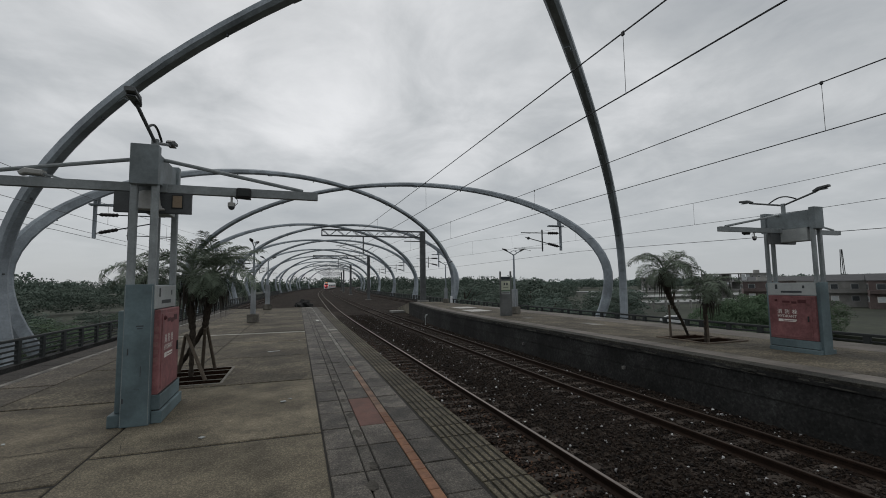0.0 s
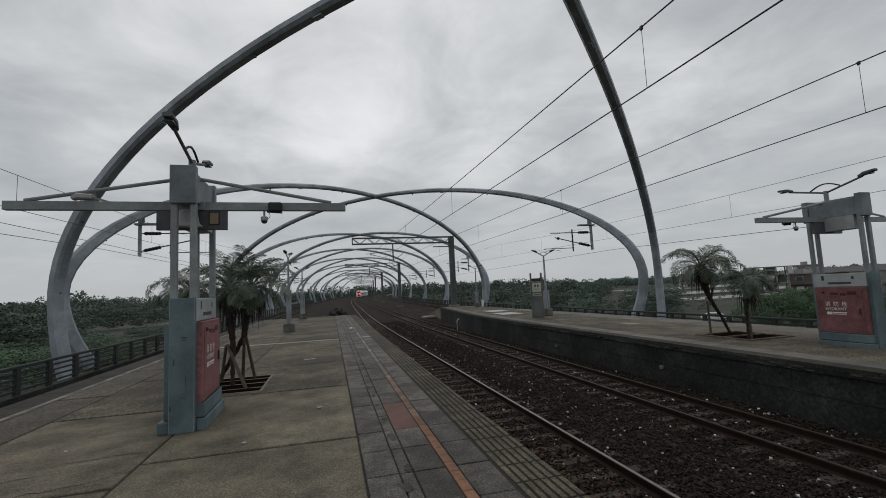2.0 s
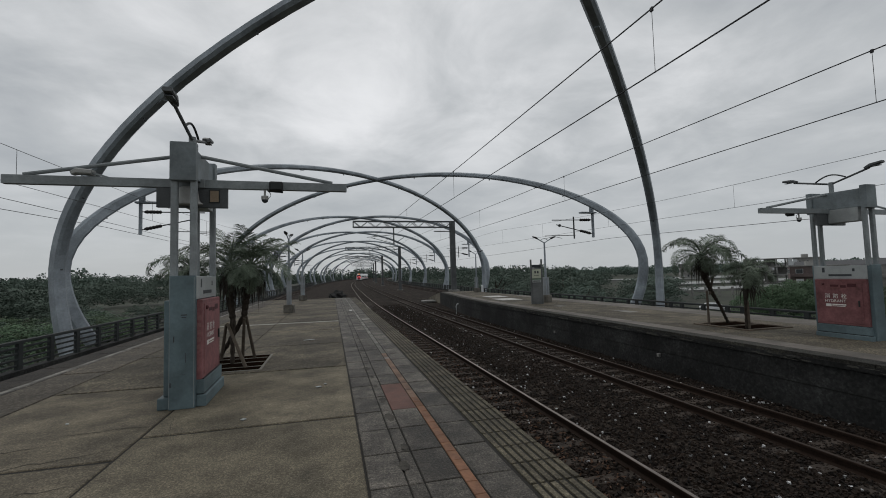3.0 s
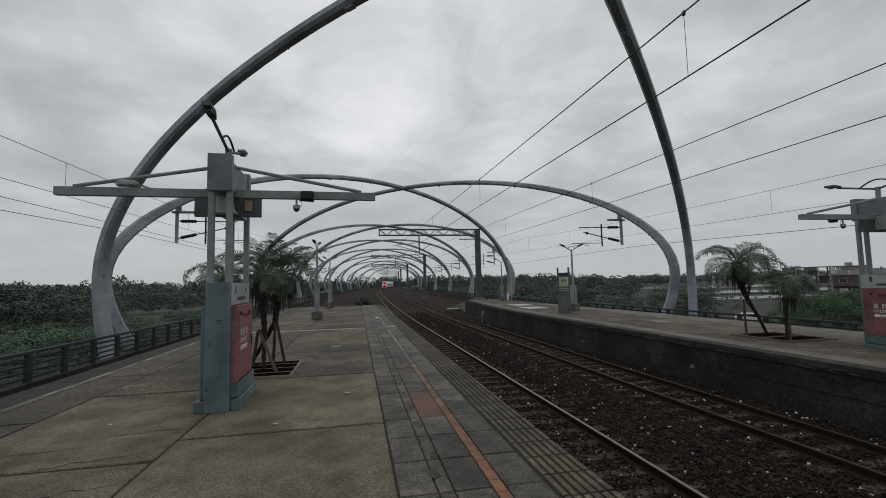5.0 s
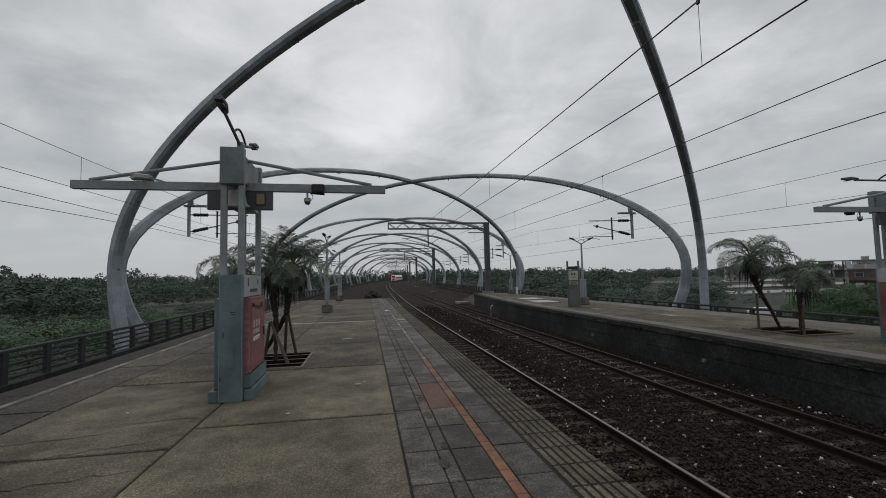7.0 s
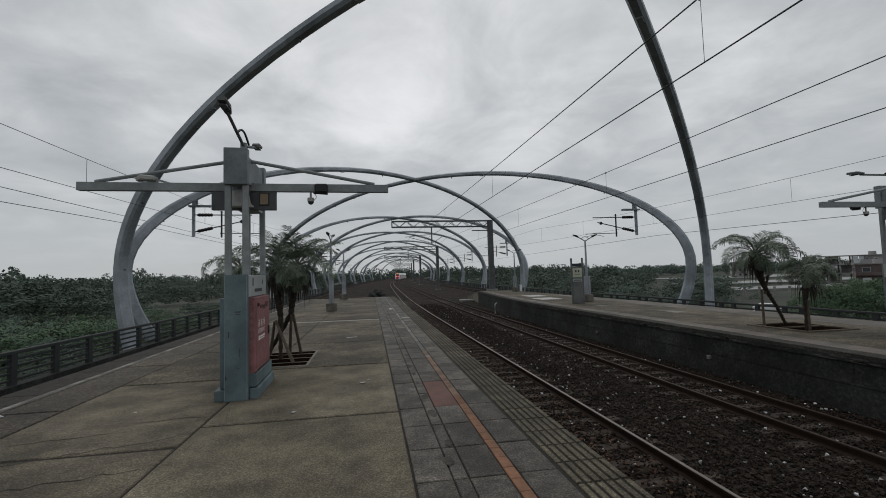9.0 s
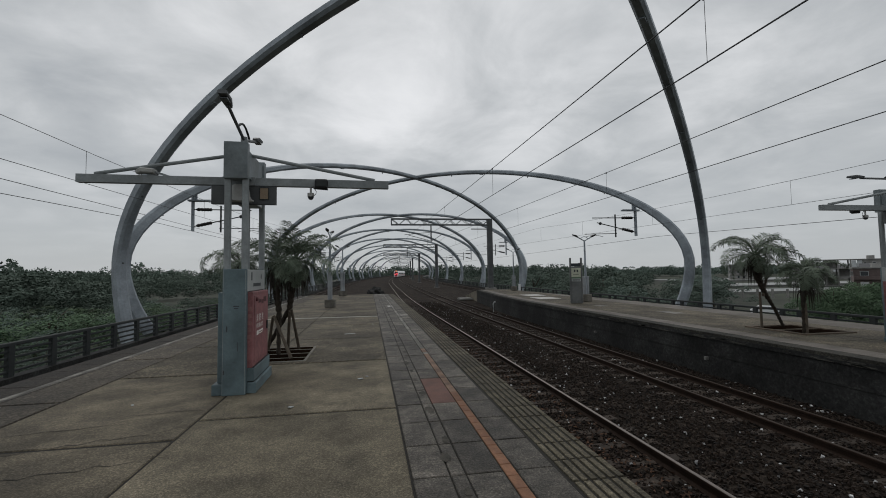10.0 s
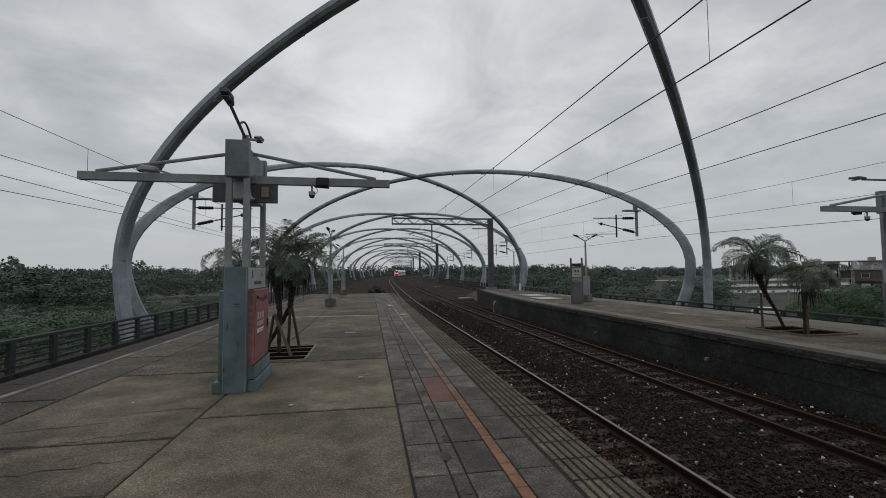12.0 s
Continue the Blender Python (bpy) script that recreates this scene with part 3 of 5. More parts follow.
def wires():
    def messenger(y):
        if y < 45:
            return 4.68 + 0.0135 * (y - 4) + 0.00012 * (y - 4) ** 2
        k = ((y - 45) % 41.8) / 41.8
        return 5.435 - 4 * 0.7 * k * (1 - k)

    def contact(y):
        return 3.93 + 0.008 * min(max(0.0, y - 3), 40)

    def one(name, label, x, zf, r):
        bm = B()
        sweep(bm, [on_line(x, y, zf(y)) for y in stations(-14, 300, 3)], ring(r, 5))
        return tagged(part(name, bm, M["wire"]), label, "wire", "overhead wires")

    for x, first in ((3.65, 4.1), (7.45, 4.3)):
        m = one("messenger_wire", "thin dark overhead messenger cable above the track", x, messenger, 0.0095)
        one("contact_wire", "thin dark overhead contact wire above the track", x, contact, 0.0085)
        for i in range(14):
            y = first + 8.4 * i
            z0 = contact(y)
            bm = B()
            rod(bm, (0, 0, z0), (0, 0, messenger(y)), 0.004, 4)
            d = part("dropper", bm, M["wire"], m)
            d.location = on_line(x, y, 0)
            bm = B()
            box(bm, -0.012, 0.012, -0.02, 0.02, messenger(y) - 0.035, messenger(y) + 0.018, 0.005)
            part("clamp", bm, M["black"], d)
    for x, za, zb, yd in ((-7.35, 5.05, 4.15, 12.8), (16.1, 5.05, 4.05, 14.3)):
        m = one("messenger_wire", "thin dark messenger cable above an outer track", x, lambda y: za + 0.9 * ((y - 10) / 30) ** 2 if y < 40 else za + 0.9, 0.0075)
        one("contact_wire", "thin dark contact wire above an outer track", x, lambda y: zb + 0.02 * max(0, min(y - 10, 40)), 0.0075)
        for i in range(5):
            y = yd + 8.4 * i
            bm = B()
            rod(bm, (0, 0, zb + 0.02 * max(0, min(y - 10, 40))), (0, 0, za + 0.9 * ((y - 10) / 30) ** 2 if y < 40 else za + 0.9), 0.006, 4)
            d = part("dropper", bm, M["wire"], m)
            d.location = on_line(x, y, 0)
    for x, z, g in ((-14.9, 5.85, 0.008), (-14.9, 5.2, 0.026), (24.6, 4.14, 0.030)):
        one("feeder_wire", "feeder cable strung outside the arches", x, lambda y: z + g * (min(max(y, 0), 34) - 18), 0.016)


wires()


# ---- platform kiosks ----
def kiosk(m, label):
    root = thing("platform_kiosk", label, "kiosk", m, group="equipment kiosks on the platforms")
    P = lambda name, bm, mat, lab="", par=None, smooth=False: part(name, bm, M[mat], par or root, lab, smooth)
    for x0, x1, y0 in ((-0.30, -0.156, -0.60), (0.166, 0.292, -0.575)):
        bm = B()
        box(bm, x0, x1, y0, 0.62, 0, 0.155, 0.012)
        P("plinth", bm, "kiosk")
    bm = B()
    box(bm, 0.13, 0.262, -0.555, 0.585, 0.168, 0.36, 0.012)
    P("base_box", bm, "kiosk")
    # black inset paints the shade in the gaps above and below the base box
    bm = B()
    box(bm, 0.12, 0.255, -0.54, 0.57, 0.145, 0.37)
    P("shadow_gap", bm, "black", "black inset standing for shade in the gaps round the cabinet base")
    for y0, y1 in ((-0.64, -0.50), (0.50, 0.64)):
        bm = B()
        box(bm, -0.157, 0.165, y0, y1, 0.0, 1.80, 0.010)
        col = P("end_column", bm, "kiosk")
        bm = B()
        for x in (-0.146, 0.152):
            box(bm, x - 0.003, x + 0.003, y0 - 0.002, y0 + 0.004, 0.02, 1.78)
        P("fold_seam", bm, "kiosk_post", "pale line along the fold of the sheet", col)
    bm = B()
    box(bm, -0.12, 0.13, -0.50, 0.50, 0.30, 1.78, 0.006)
    P("core_panel", bm, "kiosk")
    bm = B()
    box(bm, -0.245, -0.12, -0.53, 0.52, 0.16, 1.46, 0.012)
    P("rear_locker", bm, "kiosk")
    bm = B()
    box(bm, 0.13, 0.235, -0.55, 0.56, 0.36, 1.46, 0.012)
    red = P("hose_cabinet", bm, "red", "faded red enamelled hose cabinet with pale lettering")
    bm = B()
    box(bm, 0.233, 0.243, -0.46, 0.47, 0.42, 1.40, 0.004)
    door = P("cabinet_door", bm, "red", "", red)
    # heading, its English and a line of small print
    face = Matrix(((0, 0, 1, 0.2445), (1, 0, 0, 0), (0, 1, 0, 0), (0, 0, 0, 1)))
    for word, h, y, z in (("\u6d88", 0.125, -0.34, 1.01), ("\u9632", 0.125, -0.16, 1.01), ("\u6813", 0.125, 0.02, 1.01), ("HYDRANT", 0.098, -0.34, 0.905)):
        ob = new("lettering", lettering(word, h, "white", face @ Matrix.Translation((y, z, 0))))
        ob.parent = red
    bm = B()
    box(bm, 0.243, 0.246, -0.32, -0.20, 0.80, 0.865)
    box(bm, 0.243, 0.246, -0.18, 0.12, 0.835, 0.862)
    box(bm, 0.243, 0.246, -0.18, 0.10, 0.805, 0.820)
    P("lettering", bm, "white", "", red)
    bm = B()
    bmesh.ops.create_uvsphere(bm, u_segments=12, v_segments=8, radius=0.032, matrix=Matrix.Translation((0.243, -0.36, 1.345)))
    P("indicator_lamp", bm, "red_dark", "small dark red lamp lens", red, True)
    bm = B()
    for a, b, z0, z1 in ((-0.20, -0.02, 1.28, 1.33), (0.02, 0.14, 1.26, 1.32), (0.17, 0.36, 1.28, 1.36)):
        box(bm, 0.243, 0.246, a, b, z0, z1)
    P("heading", bm, "red_dark", "dark worn heading", red)
    for k in range(5):
        bm = B()
        box(bm, 0.15, 0.22, -0.553, -0.549, 0.78 + 0.1 * k, 0.84 + 0.1 * k)
        P("side_lettering", bm, "faint", "", red)
    bm = B()
    for x0, x1, z0, z1 in ((-0.01, 0.07, 1.255, 1.27), (0.0, 0.06, 1.225, 1.236), (-0.02, 0.015, 0.47, 0.476), (0.015, 0.05, 0.455, 0.462), (-0.10, -0.085, 0.9, 0.98), (0.05, 0.058, 0.62, 0.75), (-0.14, -0.12, 0.3, 0.36)):
        box(bm, x0, x1, -0.642, -0.6385, z0, z1)
    P("scuff_mark", bm, "ink", "dark scuffs in the paint")
    bm = B()
    box(bm, 0.245, 0.265, 0.38, 0.41, 0.82, 0.96, 0.006)
    P("door_handle", bm, "darksteel", "", red)
    bm = B()
    box(bm, 0.13, 0.178, -0.60, 0.56, 1.47, 1.79, 0.008)
    plate = P("station_plate", bm, "plate", "pale plate with dark station lettering")
    bm = B()
    box(bm, 0.178, 0.181, -0.26, 0.24, 1.535, 1.585)
    box(bm, 0.178, 0.181, -0.40, -0.34, 1.63, 1.75)
    box(bm, 0.178, 0.181, 0.26, 0.31, 1.65, 1.72)
    P("lettering", bm, "ink", "", plate)
    for x in (-0.115, 0.125):
        for y in (-0.57, 0.57):
            bm = B()
            sweep(bm, [(x, y, 1.78), (x, y, 3.16)], rect(0.085, 0.085, 0.012))
            P("post", bm, "kiosk_post")
    for y0, y1 in ((-0.665, -0.53), (0.53, 0.665)):
        bm = B()
        box(bm, -0.158, 0.17, y0, y1, 3.12, 3.665, 0.010)
        P("header_end", bm, "header")
    bm = B()
    box(bm, -0.125, 0.135, -0.53, 0.53, 3.19, 3.60, 0.006)
    box(bm, -0.14, 0.15, -0.53, 0.53, 3.17, 3.21, 0.004)
    P("header", bm, "header")
    # cross beam with tie rods
    bm = B()
    for s in (-1, 1):
        bar(bm, (0.10 * s, -0.22, 3.155), (2.25 * s, -0.22, 3.155), 0.10, 0.12)
    box(bm, -0.2, 0.2, -0.30, -0.14, 3.09, 3.22, 0.01)
    P("cross_beam", bm, "kiosk_post")
    for s in (-1, 1):
        bm = B()
        rod(bm, (0.14 * s, -0.22, 3.57), (2.03 * s, -0.22, 3.23), 0.028, 8)
        P("tie_rod", bm, "kiosk_post")
    # hanging service box under the header
    bm = B()
    box(bm, -0.44, 0.50, -0.26, -0.19, 2.80, 3.095, 0.008)
    hang = P("service_box", bm, "gantry", "dark grey service board with a brown panel")
    bm = B()
    box(bm, -0.15, 0.15, -0.19, 0.46, 2.84, 3.17, 0.012)
    P("inner_box", bm, "plate", "pale grey box under the header", hang)
    bm = B()
    box(bm, 0.265, 0.385, -0.275, -0.26, 2.885, 3.055, 0.004)
    P("panel", bm, "brown", "faded brown panel", hang)
    bm = B()
    for a, b, c, d in ((0.255, 0.395, 3.055, 3.065), (0.255, 0.395, 2.875, 2.885), (0.255, 0.265, 2.875, 3.065), (0.385, 0.395, 2.875, 3.065)):
        box(bm, a, b, -0.279, -0.26, c, d)
    P("panel_frame", bm, "darksteel", "", hang)
    bm = B()
    prof = [(0.195, 2.825), (0.195, 2.845), (0.165, 2.86), (0.145, 2.90), (0.125, 3.03), (0.115, 3.075), (0.08, 3.09)]
    rings = [[bm.verts.new((r * math.cos(a * math.pi / 12), -0.36 + 0.42 * r * math.sin(a * math.pi / 12), z)) for a in range(24)] for r, z in prof]
    for r, s in zip(rings, rings[1:]):
        for j in range(24):
            bm.faces.new((r[j], r[(j + 1) % 24], s[(j + 1) % 24], s[j]))
    bm.faces.new(rings[-1])
    bm.faces.new(rings[0][::-1])
    P("bell_housing", bm, "bell", "pale bell-shaped loudspeaker housing", None, True)
    # speaker, dome camera and lamp on the beam
    bm = B()
    box(bm, 1.09, 1.29, -0.38, -0.27, 3.055, 3.205, 0.025)
    spk = P("speaker", bm, "black", "black box loudspeaker")
    bm = B()
    box(bm, 1.115, 1.265, -0.388, -0.379, 3.08, 3.18, 0.003)
    part("grille", bm, M["darksteel"], spk)
    bm = B()
    rod(bm, (1.07, -0.32, 3.06), (1.29, -0.32, 3.045), 0.014, 6)
    part("bracket", bm, M["darksteel"], spk)
    bm = B()
    rod(bm, (1.02, -0.24, 3.11), (1.02, -0.24, 2.995), 0.016, 8)
    rod(bm, (1.02, -0.24, 2.995), (1.02, -0.24, 2.94), 0.052, 14)
    dome = P("dome_camera", bm, "bell", "small dome camera with a dark glass bowl")
    bm = B()
    bmesh.ops.create_uvsphere(bm, u_segments=14, v_segments=10, radius=0.047, matrix=Matrix.Translation((1.02, -0.24, 2.935)))
    part("glass_bowl", bm, M["glass_far"], dome, "", True)
    bm = B()
    sweep(bm, [(1.05 + 0.055 * math.sin(math.pi * i / 8), -0.24, 3.09 - 0.15 * i / 8) for i in range(9)], ring(0.005, 5))
    part("cable", bm, M["black"], dome)
    bm = B()
    sweep(bm, [(-1.47, -0.24, 3.255), (-1.40, -0.24, 3.29), (-1.22, -0.24, 3.275)], [rect(0.10, 0.05, 0.01), rect(0.14, 0.08, 0.015), rect(0.14, 0.07, 0.015)])
    flood = P("floodlight", bm, "bell", "pale grey floodlight on the beam")
    bm = B()
    sweep(bm, [(-1.24, -0.24, 3.27), (-1.12, -0.24, 3.24), (-1.02, -0.24, 3.205)], rect(0.05, 0.025))
    part("bracket", bm, M["kiosk_post"], flood)
    # twin-arm lamp over the header
    bm = B()
    rod(bm, (0, -0.16, 3.58), (0, -0.16, 3.88), 0.05, 10)
    P("stub", bm, "kiosk_post")
    for tip, z in ((-1.05, 4.05), (0.66, 4.05)):
        bm = B()
        rod(bm, (0, -0.16, 3.83), (0, tip, z), 0.024, 8)
        arm = P("lamp_arm", bm, "gantry")
        d = 1 if tip > 0 else -1
        bm = B()
        sweep(bm, [(0, tip - 0.08 * d, z + 0.01), (0, tip + 0.05 * d, z + 0.055), (0, tip + 0.27 * d, z + 0.085)], [rect(0.08, 0.05, 0.008), rect(0.13, 0.08, 0.015), rect(0.12, 0.055, 0.015)])
        part("lamp_head", bm, M["gantry"], arm, "grey flat lamp head")
        bm = B()
        box(bm, -0.05, 0.05, tip + (0.02 if d > 0 else -0.22), tip + (0.22 if d > 0 else -0.02), z + 0.012, z + 0.03, 0.004)
        part("lamp_glass", bm, M["glass_far"], arm)
    bm = B()
    sweep(bm, [(0, -0.55 + 0.72 * i / 14, 3.92 + 0.03 * i / 14 + 0.13 * math.sin(math.pi * i / 14)) for i in range(15)], ring(0.018, 6))
    P("brace", bm, "darksteel")
    return root


near_kiosk = kiosk(pose(-1.935, 7.37, 0, 0, 0, 1.5), "blue-grey steel kiosk with a red hose cabinet on weathered concrete")
far_kiosk = kiosk(pose(11.75, 7.66, -0.05, 0, 0, 180) @ Matrix.Diagonal((0.96, 0.96, 0.96, 1)), "blue-grey steel kiosk with a red hose cabinet on the opposite platform")


# ---- lamps and signs ----
M["plinth"] = material("cracked_plinth_concrete", (0.155, 0.145, 0.125), 0.9, scale=3, fine=22, var=0.45, bump=0.6, stain=0.5)


def platform_lamp(m, label, h=3.7, box_h=1.0):
    root = thing("platform_lamp", label, "street lamp", m, group="platform lamps")
    bm = B()
    box(bm, -0.24, 0.24, -0.24, 0.24, 0, 0.42, 0.05)
    for v in bm.verts:
        v.co += Vector((1, 1, 0)) * 0.05 * noise.noise(v.co * 5 + m.translation)
    part("plinth", bm, M["plinth"], root)
    bm = B()
    sweep(bm, [(0, 0, 0.4), (0, 0, h - 0.25)], [ring(0.075, 10), ring(0.045, 10)])
    part("pole", bm, M["steel"], root)
    for s in (-1, 1):
        bm = B()
        box(bm, 0.095 * s - 0.065, 0.095 * s + 0.065, -0.09, 0.09, 0.42, 0.42 + box_h, 0.015)
        part("control_box", bm, M["steel_light"], root)
        bm = B()
        rod(bm, (0, 0, h - 0.3), (0.48 * s, 0, h - 0.03), 0.03, 6)
        part("arm", bm, M["steel"], root)
        bm = B()
        sweep(bm, [(0.40 * s, 0, h - 0.07), (0.52 * s, 0, h), (0.72 * s, 0, h + 0.06)], [ring(0.04, 8), ring(0.10, 8, 0.06), ring(0.05, 8, 0.03)])
        part("lamp_head", bm, M["black"], root)
    bm = B()
    sweep(bm, [(-0.24 + 0.48 * i / 8, 0, h - 0.17 + 0.13 * math.sin(math.pi * i / 8)) for i in range(9)], ring(0.018, 6))
    part("brace", bm, M["steel"], root)


platform_lamp(pose(-2.05, 23.9, 0, 0, 0, 80), "grey twin-arm lamp with control boxes on a concrete plinth", 4.05, 1.55)
platform_lamp(pose(-2.15, 36.8, 0, 0, 0, 40), "grey twin-arm lamp near the end of the platform", 4.05, 1.5)
platform_lamp(pose(12.0, 23.0, 0), "grey twin-arm lamp beside the platform sign", 3.7)
platform_lamp(pose(13.4, 39.6, 0), "grey twin-arm lamp at the far end of the opposite platform", 3.9)


def station_sign():
    root = thing("platform_sign", "grey pillar sign with a pale yellow panel on the opposite platform", "sign", pose(10.88, 21.9, 0, 0, 0, -22))
    bm = B()
    box(bm, -0.24, 0.24, -0.10, 0.10, 0, 1.95, 0.02)
    part("pillar", bm, M["pillar"], root)
    for s in (-1, 1):
        bm = B()
        box(bm, 0.28 * s - 0.045, 0.28 * s + 0.045, -0.07, 0.07, 0, 2.42, 0.015)
        part("post", bm, M["pillar"], root)
    bm = B()
    box(bm, -0.235, 0.235, -0.125, -0.10, 1.40, 1.88, 0.004)
    p = part("panel", bm, M["yellow"], root, "pale yellow panel with dark writing")
    bm = B()
    for a, b, z0, z1 in ((-0.11, -0.03, 1.66, 1.79), (0.03, 0.11, 1.66, 1.79), (-0.14, 0.14, 1.53, 1.55)):
        box(bm, a, b, -0.128, -0.125, z0, z1)
    part("lettering", bm, M["ink"], p)
    bm = B()
    box(bm, -0.235, 0.235, -0.125, -0.10, 1.17, 1.32, 0.004)
    part("lower_plate", bm, M["plate"], root)
    bm = B()
    box(bm, -0.235, 0.235, -0.127, -0.10, 1.325, 1.38, 0.003)
    part("green_band", bm, M["green_band"], root, "dull green band under the panel")
    bm = B()
    box(bm, -0.19, 0.19, -0.1275, -0.124, 1.215, 1.275)
    part("small_lettering", bm, M["pillar"], root)
    bm = B()
    box(bm, -0.235, 0.235, -0.06, 0.06, 1.97, 2.13, 0.01)
    part("top_bar", bm, M["slate"], root)


M["pillar"] = material("dull_grey_pillar_paint", (0.135, 0.14, 0.138), 0.6, scale=4, var=0.2, stain=0.3)
M["green_band"] = material("dull_green_band", (0.10, 0.17, 0.09), 0.6, scale=6, var=0.2)
M["slate"] = material("dark_slate_bar", (0.03, 0.036, 0.042), 0.6, scale=6, var=0.2)
M["yellow"] = material("pale_yellow_panel", (0.52, 0.54, 0.42), 0.5, scale=5, var=0.12, stain=0.2)
station_sign()


# ---- palms ----
def frond_mesh(curl, seed):
    """A feather leaf one metre long that bows over by curl radians, with two rows of narrow hanging leaflets."""
    rs = random.Random(seed)
    v, f = [], []
    n = 30
    spine, p = [], Vector((0, 0, 0))
    for i in range(n + 1):
        a = -curl * (i / n) ** 1.25
        spine.append((p.copy(), Vector((math.cos(a), 0, math.sin(a)))))
        p += spine[-1][1] / n
    for i in range(n):
        (a, d), (b, _) = spine[i], spine[i + 1]
        w = 0.011 * (1 - i / n) + 0.003
        up = Vector((-d.z, 0, d.x))
        k = len(v)
        for q in (a, b):
            v += [q + Vector((0, -w, 0)), q + Vector((0, w, 0)), q - up * w * 1.6]
        f += [(k, k + 1, k + 4, k + 3), (k + 1, k + 2, k + 5, k + 4), (k + 2, k, k + 3, k + 5)]
        s0 = i / n
        if s0 < 0.14:
            continue
        for side in (-1, 1):
            for h in (0.0, 0.5):
                q = a.lerp(b, h)
                ln = (0.30 * math.sin(math.pi * min(0.93, 0.22 + 0.72 * s0)) + 0.03) * rs.uniform(0.8, 1.15)
                out = (d * rs.uniform(0.55, 0.95) + Vector((0, side, 0)) + up * rs.uniform(-0.05, 0.45)).normalized()
                m = q + out * ln * 0.5
                e = q + out * ln * 0.92 - up * ln * rs.uniform(0.12, 0.5)
                t = d * (0.006 + 0.003 * rs.random())
                k = len(v)
                v += [q - t * 0.5, q + t * 0.5, m + t, m - t, e]
                f += [(k, k + 1, k + 2, k + 3), (k + 3, k + 2, k + 4)]
    me = bpy.data.meshes.new("mesh")
    me.from_pydata([tuple(x) for x in v], [], f)
    me.materials.append(M["frond"])
    return me


FRONDS = [frond_mesh(c, i) for i, c in enumerate((0.9, 1.25, 1.55, 1.75, 1.6, 1.3))]
DROOPING = [frond_mesh(c, 20 + i) for i, c in enumerate((1.7, 2.1, 2.5, 2.3, 1.9, 2.6))]


def palm(trunk_pts, label, size, count, seed, stakes=(), lean=(0, 0), thick=0.10, bush=1.0, leaves=FRONDS, swell=1.6, reach=96):
    rs = random.Random(seed)
    base, top = Vector(trunk_pts[0]), Vector(trunk_pts[-1])
    root = thing("palm_tree", label, "palm", Matrix.Translation(base), group="small palms in platform pits")
    bm = B()
    fine = []
    for a, b in zip(trunk_pts, trunk_pts[1:]):
        fine += [Vector(a).lerp(Vector(b), i / 10) - base for i in range(10)]
    fine.append(top - base)
    n = len(fine)
    sweep(bm, fine, [ring(r + 0.016 * (i % 2), 9) for i, r in enumerate([0.034 + thick * (i / n) ** swell for i in range(n)])], ref=Vector((0, 1, 0)))
    part("trunk", bm, M["trunk"], root)
    # dry leaf bases hang round the top of the trunk
    bm = B()
    for i in range(int(95 * bush)):
        a = rs.uniform(0, 6.28)
        r, h = rs.uniform(0.08, 0.27), rs.uniform(0.28, 0.78)
        d = Vector((math.cos(a), math.sin(a), 0))
        p = top - base + d * 0.06 + Vector((0, 0, rs.uniform(-0.35, 0.02)))
        w = Vector((-d.y, d.x, 0)) * rs.uniform(0.008, 0.02)
        q, e = p + d * r + Vector((0, 0, -h * 0.3)), p + d * (r + 0.03) + Vector((0, 0, -h))
        vs = [bm.verts.new(x) for x in (p - w, p + w, q + w, q - w, e)]
        bm.faces.new(vs[:4])
        bm.faces.new((vs[3], vs[2], vs[4]))
    part("dead_skirt", bm, M["dead"], root, "dry brown hanging leaf bases")
    for i in range(count):
        t = (i + 0.5) / count
        a = 2.39996 * i + rs.uniform(-0.3, 0.3)
        pitch = 84 - reach * t ** 0.85 + rs.uniform(-10, 10)
        ob = new("frond", leaves[(i * 5 + seed) % 6])
        ob.parent = root
        s = size * rs.uniform(0.8, 1.15) * (0.75 + 0.35 * math.sin(math.pi * min(1, t + 0.25)))
        # the wind lays the crown over a little
        d = Vector((math.cos(a) + lean[0], math.sin(a) + lean[1]))
        ob.matrix_basis = Matrix.LocRotScale(top - base + Vector((0, 0, 0.02)), Euler((radians(rs.uniform(-30, 30)), radians(-pitch), math.atan2(d.y, d.x))), (s, s, s))
    for p, q in stakes:
        bm = B()
        sweep(bm, [Vector(p) - base, Vector(q) - base], [ring(0.036, 8), ring(0.030, 8)])
        part("stake", bm, M["stake"], root, "weathered timber prop")
    return root


palm([(-1.93, 9.96, 0), (-1.95, 10.1, 0.9), (-2.03, 10.1, 1.55), (-1.99, 10.1, 2.0)], "feather palm with a spiky dead skirt propped by timber stakes", 0.98, 24, 1,
     [((-1.58, 9.44, 0), (-2.05, 10.08, 0.82)), ((-2.28, 10.6, 0), (-2.08, 10.12, 0.80)), ((-1.86, 10.65, 0), (-1.73, 10.12, 0.92))], (0.1, 0), reach=122)
palm([(-2.35, 10.7, 0), (-1.75, 10.2, 0.95), (-1.67, 10.12, 1.55), (-1.60, 10.1, 2.0)], "young feather palm leaning across its neighbour in the pit", 1.02, 26, 2,
     [((-1.62, 10.7, 0), (-1.70, 10.15, 0.95))], (0.18, 0), reach=118)
palm([(-2.62, 10.75, 0), (-2.80, 10.8, 1.0), (-2.95, 10.8, 1.95)], "feather palm with thin drooping leaves behind the kiosk", 0.95, 19, 3, [((-2.68, 10.2, 0), (-2.82, 10.75, 0.9))], leaves=DROOPING)
